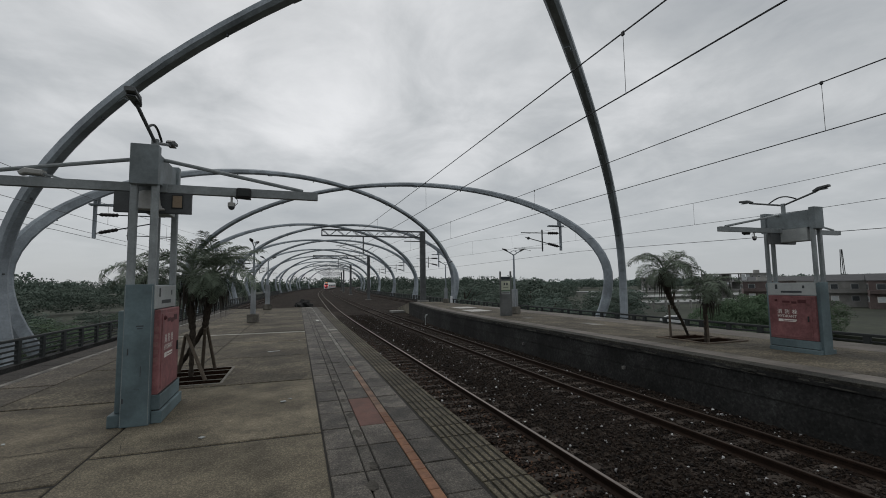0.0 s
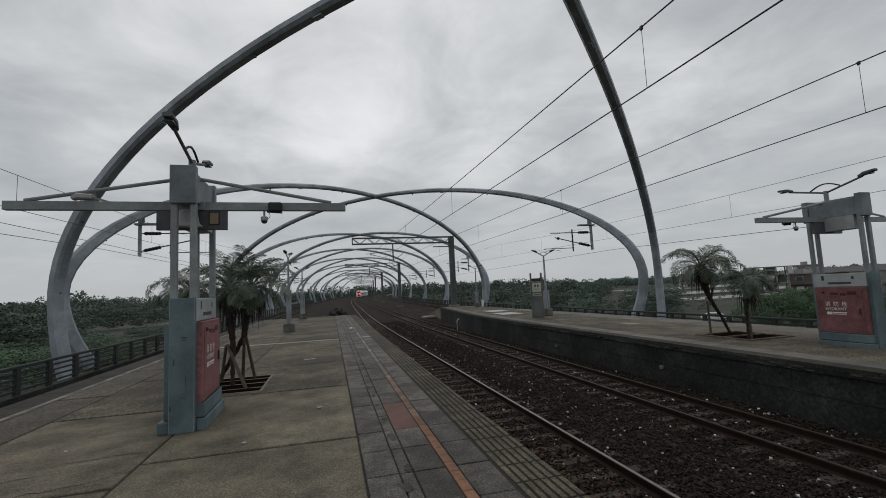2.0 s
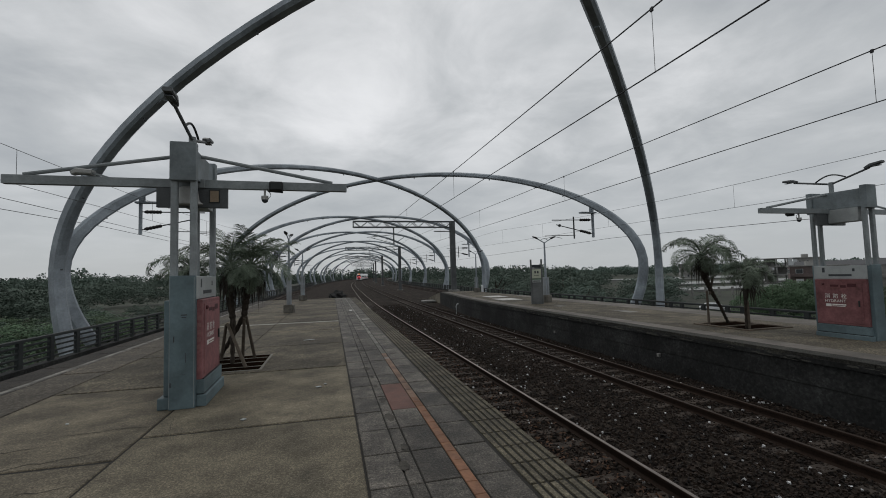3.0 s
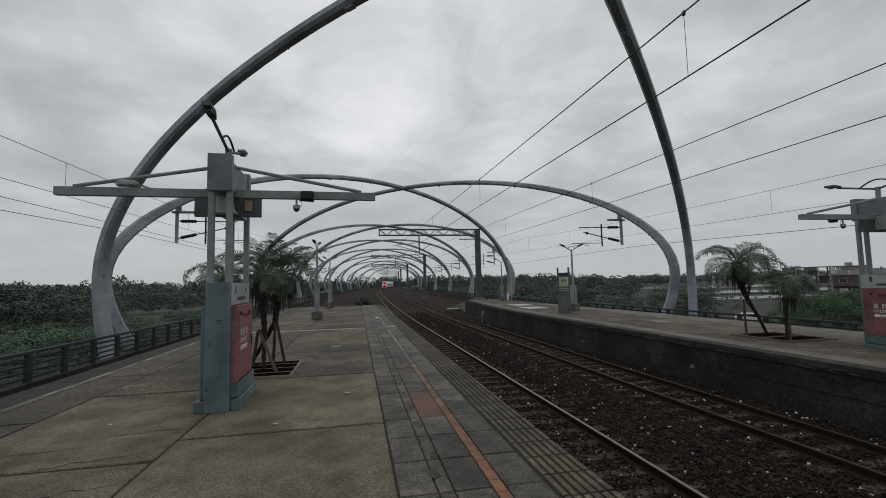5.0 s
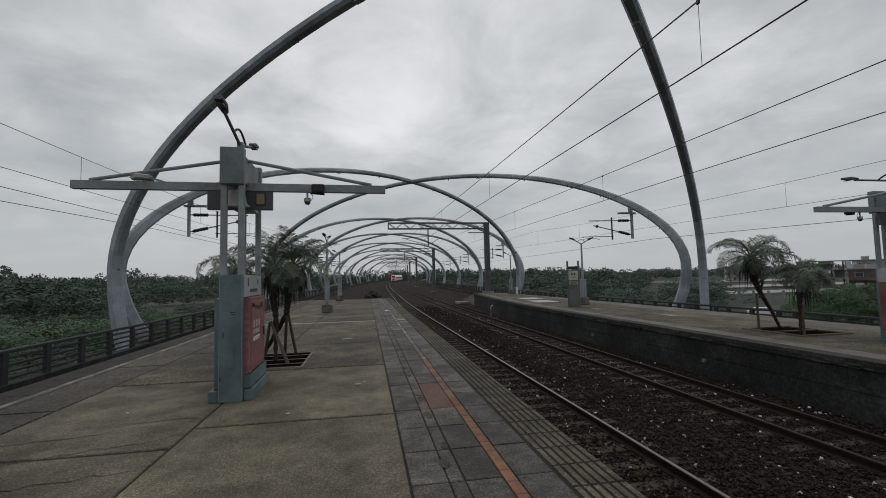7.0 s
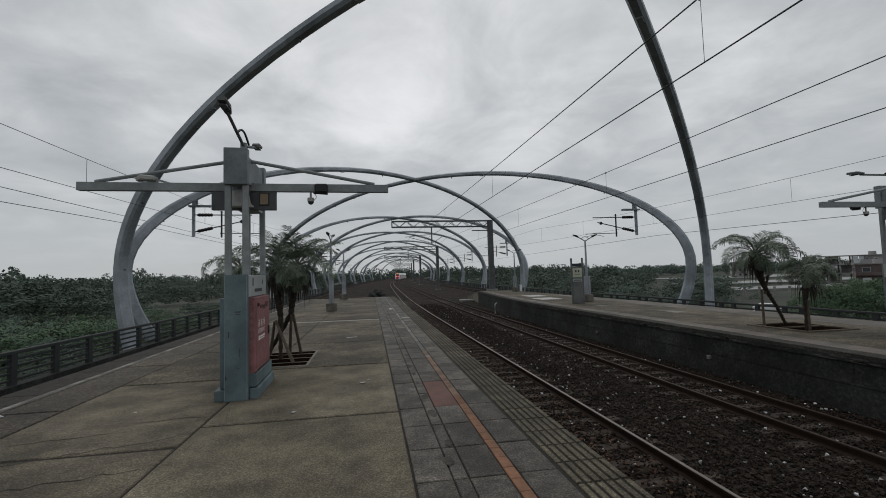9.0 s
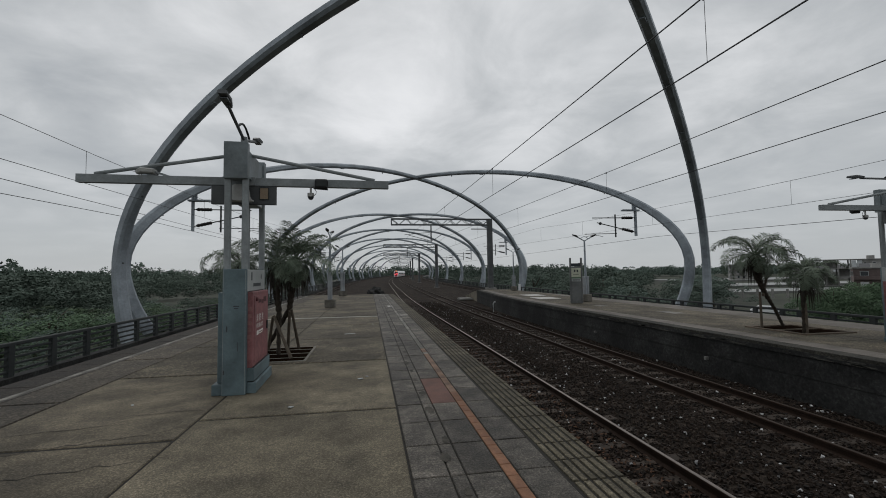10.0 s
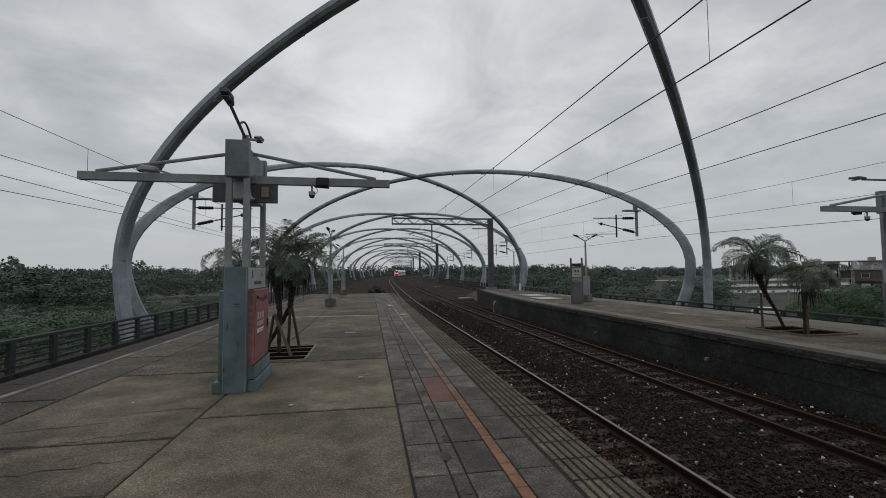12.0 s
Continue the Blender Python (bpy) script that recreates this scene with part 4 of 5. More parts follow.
palm([(11.85, 11.0, 0), (11.55, 10.95, 0.5), (11.18, 10.9, 1.0), (10.98, 10.9, 1.45), (10.90, 10.9, 2.05)], "leaning feather palm propped by a timber stake", 1.20, 24, 4,
     [((10.99, 10.86, 0), (11.02, 10.9, 1.02)), ((11.12, 10.9, 0.9), (11.27, 10.9, 1.42))], (0.25, 0), thick=0.12, leaves=DROOPING, swell=2.6)
palm([(11.13, 9.75, 0), (11.12, 9.72, 0.8), (11.12, 9.65, 1.5)], "short feather palm with a ragged crown beside a pit", 0.86, 24, 5, [((11.16, 9.70, 0), (11.13, 9.68, 0.78))], thick=0.09, bush=0.8, leaves=DROOPING, swell=3.0)


def pit(x0, x1, y0, y1, slats, label, w=0.05, h=0.012, edge="ash"):
    root = thing("planting_pit", label, "tree pit")
    # flat sheet at paving level, coloured black to give the pit depth
    bm = B()
    box(bm, x0, x1, y0, y1, -0.06, 0.006)
    part("soil", bm, M["soil"], root)
    for a, b, c, d in ((x0 - w, x1 + w, y0 - w, y0), (x0 - w, x1 + w, y1, y1 + w), (x0 - w, x0, y0, y1), (x1, x1 + w, y0, y1)):
        bm = B()
        box(bm, a, b, c, d, -0.03, h, 0.004)
        part("frame_bar", bm, M[edge], root)
    for i in range(slats):
        y = y0 + (y1 - y0) * (i + 0.7) / (slats + 0.4)
        bm = B()
        box(bm, x0, x1, y - w * 0.4, y + w * 0.4, 0.004, h * 0.95, 0.003)
        part("slat", bm, M[edge], root)


pit(-2.78, -1.3, 9.15, 10.85, 3, "dark square planting pit with timber slats")
pit(10.85, 12.2, 9.5, 11.08, 1, "dark planting pit framed by earth-stained kerbs", 0.11, 0.035, "kerb")


# ---- departing train ----
def train(y0):
    def place(y):
        p, q = Vector(on_line(TRACKS[1], y, RAIL_Z)), Vector(on_line(TRACKS[1], y + 10, RAIL_Z))
        return look(p, q) @ pose(0, 0, 0, -90)
    root = thing("express_train", "white and red tilting express train leaving with lit tail lamps", "train", Matrix.Translation(place(y0).translation))
    base = root.matrix_basis.inverted()
    def section(w, zlo, zhi):
        a = w / 2
        return [(-a * 0.86, zlo), (a * 0.86, zlo), (a, zlo + 0.35), (a, zhi - 1.3), (a * 0.88, zhi - 0.45), (a * 0.55, zhi), (-a * 0.55, zhi), (-a * 0.88, zhi - 0.45), (-a, zhi - 1.3), (-a, zlo + 0.35)]
    for c in range(4):
        m = base @ place(y0 + 20.6 * c)
        bm = B()
        secs = [(0.0, 2.3, 0.35, 1.9), (0.25, 2.55, 0.3, 2.5), (0.9, 2.75, 0.25, 3.35), (1.6, 2.82, 0.25, 3.75), (20.2, 2.82, 0.25, 3.78)] if c == 0 else [(0, 2.82, 0.25, 3.78), (20.2, 2.82, 0.25, 3.78)]
        rings = [[bm.verts.new((x, y, z)) for x, z in section(w, lo, hi)] for y, w, lo, hi in secs]
        for r, s in zip(rings, rings[1:]):
            for j in range(10):
                bm.faces.new((r[j], r[(j + 1) % 10], s[(j + 1) % 10], s[j]))
        bm.faces.new(rings[0][::-1])
        bm.faces.new(rings[-1])
        bmesh.ops.recalc_face_normals(bm, faces=bm.faces[:])
        body = part("car_body", bm, M["train_white"], root)
        body.matrix_basis = m
        for s in (-1, 1):
            for k in range(9):
                bm = B()
                box(bm, s * 1.395, s * 1.418, 2.6 + 1.9 * k, 4.1 + 1.9 * k, 1.75, 2.45, 0.006)
                part("window", bm, M["glass_far"], body)
            bm = B()
            box(bm, s * 1.40, s * 1.42, 3.0, 20.0, 1.05, 1.35, 0.004)
            part("red_stripe", bm, M["train_red"], body)
        for yy in (3.2, 16.8):
            bm = B()
            box(bm, -1.0, 1.0, yy - 1.2, yy + 1.2, 0.1, 0.45, 0.05)
            for dx in (-0.53, 0.53):
                for dy in (-0.8, 0.8):
                    rod(bm, (dx - 0.06, yy + dy, 0.43), (dx + 0.06, yy + dy, 0.43), 0.43, 14)
            part("bogie", bm, M["black"], body)
        if c:
            continue
        bm = B()
        # tapering red mask over the nose
        vs = [bm.verts.new(p) for p in ((-0.55, -0.04, 0.5), (0.55, -0.04, 0.5), (0.95, -0.03, 1.75), (-0.95, -0.03, 1.75), (-1.05, 0.18, 2.45), (1.05, 0.18, 2.45), (0.72, 0.93, 3.38), (-0.72, 0.93, 3.38), (0.70, 1.62, 3.80), (-0.70, 1.62, 3.80))]
        for q in ((0, 1, 2, 3), (3, 2, 5, 4), (4, 5, 6, 7), (7, 6, 8, 9)):
            bm.faces.new([vs[i] for i in q])
        bmesh.ops.solidify(bm, geom=bm.faces[:], thickness=-0.05)
        part("nose_mask", bm, M["train_red"], body)
        bm = B()
        vs = [bm.verts.new(p) for p in ((-1.0, 0.17, 2.52), (1.0, 0.17, 2.52), (0.85, 0.68, 3.12), (-0.85, 0.68, 3.12))]
        bm.faces.new(vs)
        bmesh.ops.solidify(bm, geom=bm.faces[:], thickness=-0.06)
        part("windscreen", bm, M["glass_far"], body)
        for s in (-1, 1):
            bm = B()
            rod(bm, (s * 0.56, -0.12, 1.90), (s * 0.56, 0.1, 1.90), 0.13, 12)
            part("tail_lamp", bm, M["tail"], body)
            bm = B()
            rod(bm, (s * 0.82, -0.06, 1.93), (s * 0.82, 0.12, 1.93), 0.15, 12)
            part("headlamp", bm, M["glass_far"], body)
        bm = B()
        box(bm, -0.32, 0.32, 1.1, 1.3, 3.52, 3.72, 0.01)
        part("display", bm, M["amber"], body)


train(252.0)


# ---- woods and scrub ----
def crown_mesh(seed, clumps, leaves, leaf, spread, mat):
    """An uneven dome of leaf clumps: each clump is a tuft of small leaves that face outward and up."""
    rs = np.random.RandomState(seed)
    v = []
    lobes = [(rs.uniform(-0.35, 0.35) * spread, rs.uniform(-0.35, 0.35) * spread, rs.uniform(0.26, 0.58), rs.uniform(0.55, 0.85)) for _ in range(5)]
    for c in range(clumps):
        lx, ly, lz, lr = lobes[c % 5]
        a, uz = rs.rand() * 6.283, rs.uniform(-0.6, 1.0)
        ur = math.sqrt(max(0.0, 1 - uz * uz))
        u = np.array([ur * math.cos(a), ur * math.sin(a), uz])
        k = lr * rs.uniform(0.80, 1.02)
        centre = np.array([lx + u[0] * spread * k, ly + u[1] * spread * k, lz + 0.45 * u[2] * k])
        size = rs.uniform(0.07, 0.15) * (spread / 0.42)
        d = rs.normal(size=(leaves, 3)) + 0.8 * u + np.array([0, 0, 0.35])
        d /= np.linalg.norm(d, axis=1)[:, None]
        p = centre + d * size * (0.6 + 0.5 * rs.rand(leaves, 1)) * np.array([1, 1, 0.7])
        n = d + 0.28 * rs.normal(size=(leaves, 3)) + np.array([0, 0, 0.2])
        n /= np.linalg.norm(n, axis=1)[:, None]
        t = np.cross(n, rs.normal(size=(leaves, 3)))
        t /= np.linalg.norm(t, axis=1)[:, None]
        b = np.cross(n, t)
        s = leaf * (0.6 + 0.8 * rs.rand(leaves, 1))
        v.append(np.stack([p - t * s, p + b * s * 0.6, p + t * s, p - b * s * 0.6], 1))
    v = np.concatenate(v).reshape(-1, 3)
    f = np.arange(len(v)).reshape(-1, 4)
    me = bpy.data.meshes.new("mesh")
    me.from_pydata(v.tolist(), [], f.tolist())
    me.materials.append(mat)
    return me


def trunk_mesh(seed):
    rs = random.Random(seed)
    bm = B()
    top = Vector((rs.uniform(-0.04, 0.04), rs.uniform(-0.04, 0.04), 0.62))
    sweep(bm, [(0, 0, 0), top * 0.5 + Vector((0.01, 0, 0)), top], [ring(0.028, 7), ring(0.02, 7), ring(0.009, 7)])
    for i in range(5):
        a = rs.uniform(0, 6.28)
        p = top * rs.uniform(0.5, 0.9)
        q = p + Vector((math.cos(a) * 0.24, math.sin(a) * 0.24, rs.uniform(0.15, 0.3)))
        sweep(bm, [p, q], [ring(0.011, 5), ring(0.003, 5)])
    return mesh_of(bm, M["bark"])


CROWNS = [crown_mesh(s, 85, 64, 0.0120, 0.42, M["leaf"]) for s in range(5)]
MIDDLE = [crown_mesh(30 + s, 75, 56, 0.0125, 0.42, M["leaf"]) for s in range(4)]
DISTANT = [crown_mesh(10 + s, 48, 40, 0.0185, 0.42, M["leaf"]) for s in range(4)]
LOW = [crown_mesh(20 + s, 75, 60, 0.0130, 0.55, M["leaf_b"]) for s in range(3)]
TRUNKS = [trunk_mesh(s) for s in range(4)]
rt = random.Random(11)


REMOTE = []          # trees too far off to be told apart, joined below


def tree(x, y, h, low=False, z=GROUND):
    turn = rt.uniform(0, 6.28)
    w = h * rt.uniform(1.25, 1.9) * (1.2 if low else 1.0)
    away = math.hypot(x, y)
    if away > 100:
        REMOTE.append((rt.choice(DISTANT), Matrix.LocRotScale((x, y, z), Euler((0, 0, turn)), (w, w, h))))
        return
    name, label = ("shrub", "low bright green scrub below the viaduct") if low else ("tree", "dark green broadleaf tree in dense woodland")
    root = thing(name, label, "shrub" if low else "tree", Matrix.LocRotScale((x, y, z), Euler((0, 0, turn)), None), group="scrub below the viaduct" if low else "woods beside the line")
    for nm, me in (("trunk", rt.choice(TRUNKS)), ("crown", rt.choice(LOW if low else CROWNS if away < 55 else MIDDLE))):
        ob = new(nm, me)
        ob.parent = root
        ob.scale = (w, w, h)


def join_remote():
    v = []
    for me, m in REMOTE:
        co = np.zeros(len(me.vertices) * 3)
        me.vertices.foreach_get("co", co)
        v.append(co.reshape(-1, 3) @ np.array(m.to_3x3()).T + np.array(m.translation))
    v = np.concatenate(v)
    ob = from_arrays("remote_trees", v.tolist(), np.arange(len(v)).reshape(-1, 4).tolist(), M["leaf"])
    tagged(ob, "grey-green trees massed in the distance beside the line", "woods", kind="stuff")


# woods on one side: scrub close to the deck, taller trees behind it
for i in range(105):
    y = 4 + 150 * rt.random() ** 1.2
    d = rt.uniform(17, 38)
    tree(-d + bend(y) * 0.5, y, rt.uniform(1.8, 3.2) + 0.06 * (d - 17), rt.random() < 0.55)
# an understorey fills the ground between the trunks
for i in range(85):
    d = rt.uniform(34, 75)
    tree(-d, 6 + 95 * rt.random(), rt.uniform(2.6, 4.0), False)
for i in range(150):
    y = 4 + 300 * rt.random() ** 1.1
    d = rt.uniform(34, 130)
    grove = noise.noise(Vector((d * 0.035, y * 0.035, 5.0)))
    tree(-d + bend(y) * 0.5, y, rt.uniform(4.2, 7.6) + 3.2 * grove + 0.03 * (d - 34))
for i in range(28):
    tree(rt.uniform(-48, -27), rt.uniform(8, 62), rt.uniform(3.4, 5.2), i % 3 == 0)
# taller spreading trees that stand out of the wood
for x, y, h in ((-93, 76, 11.6), (-100, 80, 11.0), (-78, 91, 11.4), (-72, 90, 10.8), (-58, 88, 10.2), (-120, 70, 10.8)):
    tree(x, y, h)
# woods on the other side, past the fields
for i in range(105):
    y = 52 + 270 * rt.random()
    d = rt.uniform(30, max(32, 0.66 * y))
    tree(d + bend(y), y, rt.uniform(3.6, 6.2) + 0.010 * y + 2.0 * noise.noise(Vector((d * 0.04, y * 0.04, 9.0))), rt.random() < 0.15)
for i in range(40):
    y = rt.uniform(34, 60)
    tree(rt.uniform(27, max(28, 0.78 * y)), y, rt.uniform(2.4, 4.4), rt.random() < 0.4)


for x, y, h in ((58, 70, 7.2), (61, 70, 6.6), (70, 85, 7.6), (74, 86, 7.0), (52, 62, 6.4), (64, 76, 7.2), (49, 62, 6.6), (54, 68, 7.0), (34, 66, 8.4), (44, 78, 9.2), (50, 92, 9.6), (39, 96, 9.0), (60, 104, 9.8), (33, 84, 8.6)):
    tree(x, y, h)


join_remote()


def far_woods(name, label, pts, h0, h1, seed):
    """A distant belt of trees, too many to count."""
    rs = np.random.RandomState(seed)
    v = []
    for x, y in pts:
        h, r = rs.uniform(h0, h1), rs.uniform(4, 8)
        n = 120
        d = rs.normal(size=(n, 3))
        d /= np.linalg.norm(d, axis=1)[:, None]
        p = np.array([x, y, GROUND + h * 0.62]) + d * np.array([r, r, h * 0.42]) * (0.7 + 0.35 * rs.rand(n, 1))
        t = rs.normal(size=(n, 3))
        t /= np.linalg.norm(t, axis=1)[:, None]
        b = np.cross(t, rs.normal(size=(n, 3)))
        b /= np.linalg.norm(b, axis=1)[:, None]
        s = 0.55 + 0.6 * rs.rand(n, 1)
        v.append(np.stack([p - t * s, p + b * s * 0.7, p + t * s, p - b * s * 0.7], 1))
    v = np.concatenate(v).reshape(-1, 3)
    ob = from_arrays(name, v.tolist(), np.arange(len(v)).reshape(-1, 4).tolist(), M["leaf"])
    tagged(ob, label, "woods", kind="stuff")


def belt(n, f):
    return [f(rt.random()) for _ in range(n)]


far_woods("far_woods", "distant dark belt of woodland across the plain", belt(520, lambda s: (-420 + 230 * s + rt.uniform(-60, 60), 30 + 620 * rt.random())), 11, 17, 1)
far_woods("far_woods", "distant dark tree line beyond the railway", belt(420, lambda s: (-160 + 420 * s, 430 + rt.uniform(0, 120))), 8, 17, 2)
far_woods("far_woods", "distant tree line beyond fields and houses", belt(520, lambda s: (180 + 620 * s, 560 - 420 * s + rt.uniform(-40, 60))), 6, 13, 3)


def hills():
    bm = B()
    n = 80
    lo, hi = [], []
    for i in range(n + 1):
        a = radians(-55 + 110 * i / n)
        x, y = 2000 * math.sin(a), 2000 * math.cos(a)
        h = 6 + 16 * (0.5 + 0.5 * noise.noise(Vector((i * 0.09, 3.3, 0)))) + 4 * noise.noise(Vector((i * 0.5, 8, 0)))
        lo.append(bm.verts.new((x, y, GROUND - 5)))
        hi.append(bm.verts.new((x * 1.05, y * 1.05, GROUND + h)))
    for i in range(n):
        bm.faces.new((lo[i], lo[i + 1], hi[i + 1], hi[i]))
    tagged(part("backdrop", bm, M["leaf"]), "low wooded hills on the horizon", "hills", kind="structure")


hills()


# ---- fields, houses and a car beyond the opposite platform ----
def field(x0, x1, y0, y1, mat, label):
    bm = B()
    box(bm, x0, x1, y0, y1, GROUND - 0.4, GROUND + 0.75, 0.05)
    tagged(part("field", bm, M[mat]), label, "field", kind="structure")


field(95, 210, 108, 122, "paddy", "pale flooded paddy field")
field(130, 300, 150, 176, "paddy", "pale flooded paddy field")
field(190, 460, 225, 280, "paddy", "pale flooded paddy field far off")
field(60, 260, 30, 40, "grass", "overgrown green verge along a lane")


def house(x, y, w, d, floors, mat, roof, yaw, label, bays=3):
    root = thing("house", label, "building", pose(x, y, GROUND + 0.6, 0, 0, yaw), group="houses beyond the fields")
    h = 3.1 * floors
    bm = B()
    box(bm, -w / 2, w / 2, -d / 2, d / 2, -1.2, h, 0.04)
    part("wall", bm, M[mat], root)
    bm = B()
    if roof == "flat":
        box(bm, -w / 2 - 0.3, w / 2 + 0.3, -d / 2 - 0.3, d / 2 + 0.3, h, h + 0.35, 0.03)
        box(bm, -w * 0.2, w * 0.05, -d * 0.2, d * 0.2, h + 0.35, h + 1.6, 0.03)
    else:
        a = [bm.verts.new(p) for p in ((-w / 2 - 0.4, -d / 2 - 0.4, h), (w / 2 + 0.4, -d / 2 - 0.4, h), (w / 2 + 0.4, d / 2 + 0.4, h), (-w / 2 - 0.4, d / 2 + 0.4, h), (-w / 2 - 0.4, 0, h + 1.7), (w / 2 + 0.4, 0, h + 1.7))]
        for q in ((0, 1, 5, 4), (2, 3, 4, 5), (0, 4, 3), (1, 2, 5), (0, 3, 2, 1)):
            bm.faces.new([a[i] for i in q])
    part("roof", bm, M["plaster" if roof == "flat" else "roofing"], root)
    for f in range(floors):
        for b in range(bays):
            cx = -w / 2 + w * (b + 0.5) / bays
            for side, (px, py, sx, sy) in enumerate(((cx, -d / 2, w / bays * 0.2, 0.06), (-w / 2, -d / 2 + d * (b + 0.5) / bays, 0.06, d / bays * 0.2))):
                bm = B()
                box(bm, px - sx, px + sx, py - sy, py + sy, 3.1 * f + 0.9, 3.1 * f + 2.3, 0.02)
                win = part("window", bm, M["white" if side == 0 and (b + f) % 3 == 0 else "plate"], root)
                bm = B()
                ox, oy = (0, -0.05) if side == 0 else (-0.05, 0)
                box(bm, px - sx * 0.85 + ox, px + sx * 0.85 + ox, py - sy * 0.85 + oy, py + sy * 0.85 + oy, 3.1 * f + 1.0, 3.1 * f + 2.2)
                part("pane", bm, M["glass_far" if (b * 7 + f * 3) % 4 else "bright_pane"], win)
        if f:
            bm = B()
            box(bm, -w / 2, w / 2, -d / 2 - 1.1, -d / 2, 3.1 * f - 0.15, 3.1 * f + 0.75, 0.03)
            part("balcony", bm, M[mat], root)


house(237, 246, 15, 12, 3, "plaster", "flat", -38, "grey plaster apartment house with balconies", 5)
house(182, 132, 8, 9, 3, "plaster", "flat", -50, "grey concrete town house with pale panes", 3)
house(150, 106, 14, 12, 2, "brick", "flat", -50, "dull red brick workshop with a flat roof", 3)
house(172, 110, 30, 12, 2, "plaster", "gable", -52, "grey gabled house with a dark metal roof", 4)
house(141, 77, 12, 10, 2, "plaster", "gable", -58, "pale gabled shed with a low metal roof", 3)
house(138, 65, 13, 10, 2, "brick", "gable", -60, "dull red brick house with small pale windows", 3)
house(285, 232, 34, 13, 2, "plaster", "gable", -45, "long pale farm building", 6)


def frame_house(x, y, yaw, bays, floors):
    """A house left as a bare concrete frame, with a few glazed and walled bays."""
    root = thing("house", "unfinished concrete frame house with a few pale panes", "building", pose(x, y, GROUND + 0.6, 0, 0, yaw), group="houses beyond the fields")
    w, d, h = 3.4 * bays, 9.0, 3.2
    for f in range(floors + 1):
        bm = B()
        box(bm, -w / 2 - 0.4, w / 2 + 0.4, -d / 2 - 0.4, d / 2 + 0.4, h * f - 0.3, h * f, 0.03)
        part("floor_slab", bm, M["plaster"], root)
        if f == floors:
            break
        for b in range(bays + 1):
            for yy in (-d / 2 + 0.2, d / 2 - 0.2):
                bm = B()
                box(bm, -w / 2 + 3.4 * b - 0.22, -w / 2 + 3.4 * b + 0.22, yy - 0.22, yy + 0.22, h * f, h * f + h - 0.3, 0.02)
                part("column", bm, M["plaster"], root)
        for b in range(bays):
            x0 = -w / 2 + 3.4 * b + 0.22
            if b == bays - 1:
                for k in range(2):
                    bm = B()
                    box(bm, x0 + 1.5 * k + 0.05, x0 + 1.5 * k + 1.35, -d / 2 + 0.15, -d / 2 + 0.25, h * f + 0.3, h * f + h - 0.5, 0.02)
                    part("pane", bm, M["bright_pane"], root)
            elif (b + f) % 2 == 0:
                bm = B()
                box(bm, x0, x0 + 2.96, 0.0, 0.2, h * f, h * f + h - 0.3)
                part("wall", bm, M["plaster"], root)


frame_house(171, 138, -48, 5, 3)


def mast(x, y, h):
    root = thing("radio_mast", "thin lattice radio mast behind the houses", "mast", pose(x, y, GROUND))
    bm = B()
    for dx, dy in ((-0.8, -0.8), (0.8, -0.8), (0, 0.9)):
        bar(bm, (dx, dy, 0), (dx * 0.3, dy * 0.3, h), 0.22, 0.22)
    part("frame", bm, M["darksteel"], root)


mast(205, 115, 19)


def car(x, y, yaw):
    root = thing("parked_car", "white parked car below the viaduct", "car", pose(x, y, GROUND + 0.02, 0, 0, yaw))
    bm = B()
    prof = [(-2.1, 0.35), (2.1, 0.35), (2.15, 0.75), (1.3, 0.9), (0.75, 1.42), (-1.1, 1.45), (-1.9, 0.95), (-2.15, 0.8)]
    vs = [[bm.verts.new((px, s * (0.85 if pz < 1 else 0.68), pz)) for px, pz in prof] for s in (-1, 1)]
    for j in range(8):
        bm.faces.new((vs[0][j], vs[0][(j + 1) % 8], vs[1][(j + 1) % 8], vs[1][j]))
    bm.faces.new(vs[0][::-1])
    bm.faces.new(vs[1])
    bmesh.ops.recalc_face_normals(bm, faces=bm.faces[:])
    body = part("body", bm, M["car_white"], root)
    for s in (-1, 1):
        bm = B()
        a = [bm.verts.new((px, s * yy, pz)) for px, yy, pz in ((-1.5, 0.84, 0.97), (1.05, 0.84, 0.97), (0.6, 0.74, 1.34), (-1.0, 0.74, 1.36))]
        bm.faces.new(a)
        bmesh.ops.solidify(bm, geom=bm.faces[:], thickness=0.03)
        part("side_window", bm, M["glass_far"], body)
        for wx in (-1.3, 1.3):
            bm = B()
            rod(bm, (wx, s * 0.70, 0.32), (wx, s * 0.90, 0.32), 0.32, 16)
            w = part("wheel", bm, M["black"], root)
            bm = B()
            rod(bm, (wx, s * 0.89, 0.32), (wx, s * 0.915, 0.32), 0.19, 12)
            part("rim", bm, M["plate"], w)


car(60.4, 58.6, -43)


def big_bush():
    root = thing("shrub", "large rounded green bush beyond the railing", "shrub", pose(52, 42, GROUND))
    for i, (dx, dy, w, h) in enumerate(((-0.6, 1.6, 5.2, 5.5), (1.2, -0.4, 7.2, 6.4), (4.0, -2.4, 7.4, 6.0), (7.5, -5.0, 6.4, 5.2))):
        ob = new("crown", crown_mesh(60 + i, 130, 110, 0.0120, 0.5, M["leaf_b"]))
        ob.parent = root
        ob.location, ob.scale = (dx, dy, 0), (w, w, h)
    ob = new("trunk", TRUNKS[0])
    ob.parent = root
    ob.scale = (8, 8, 7)


big_bush()


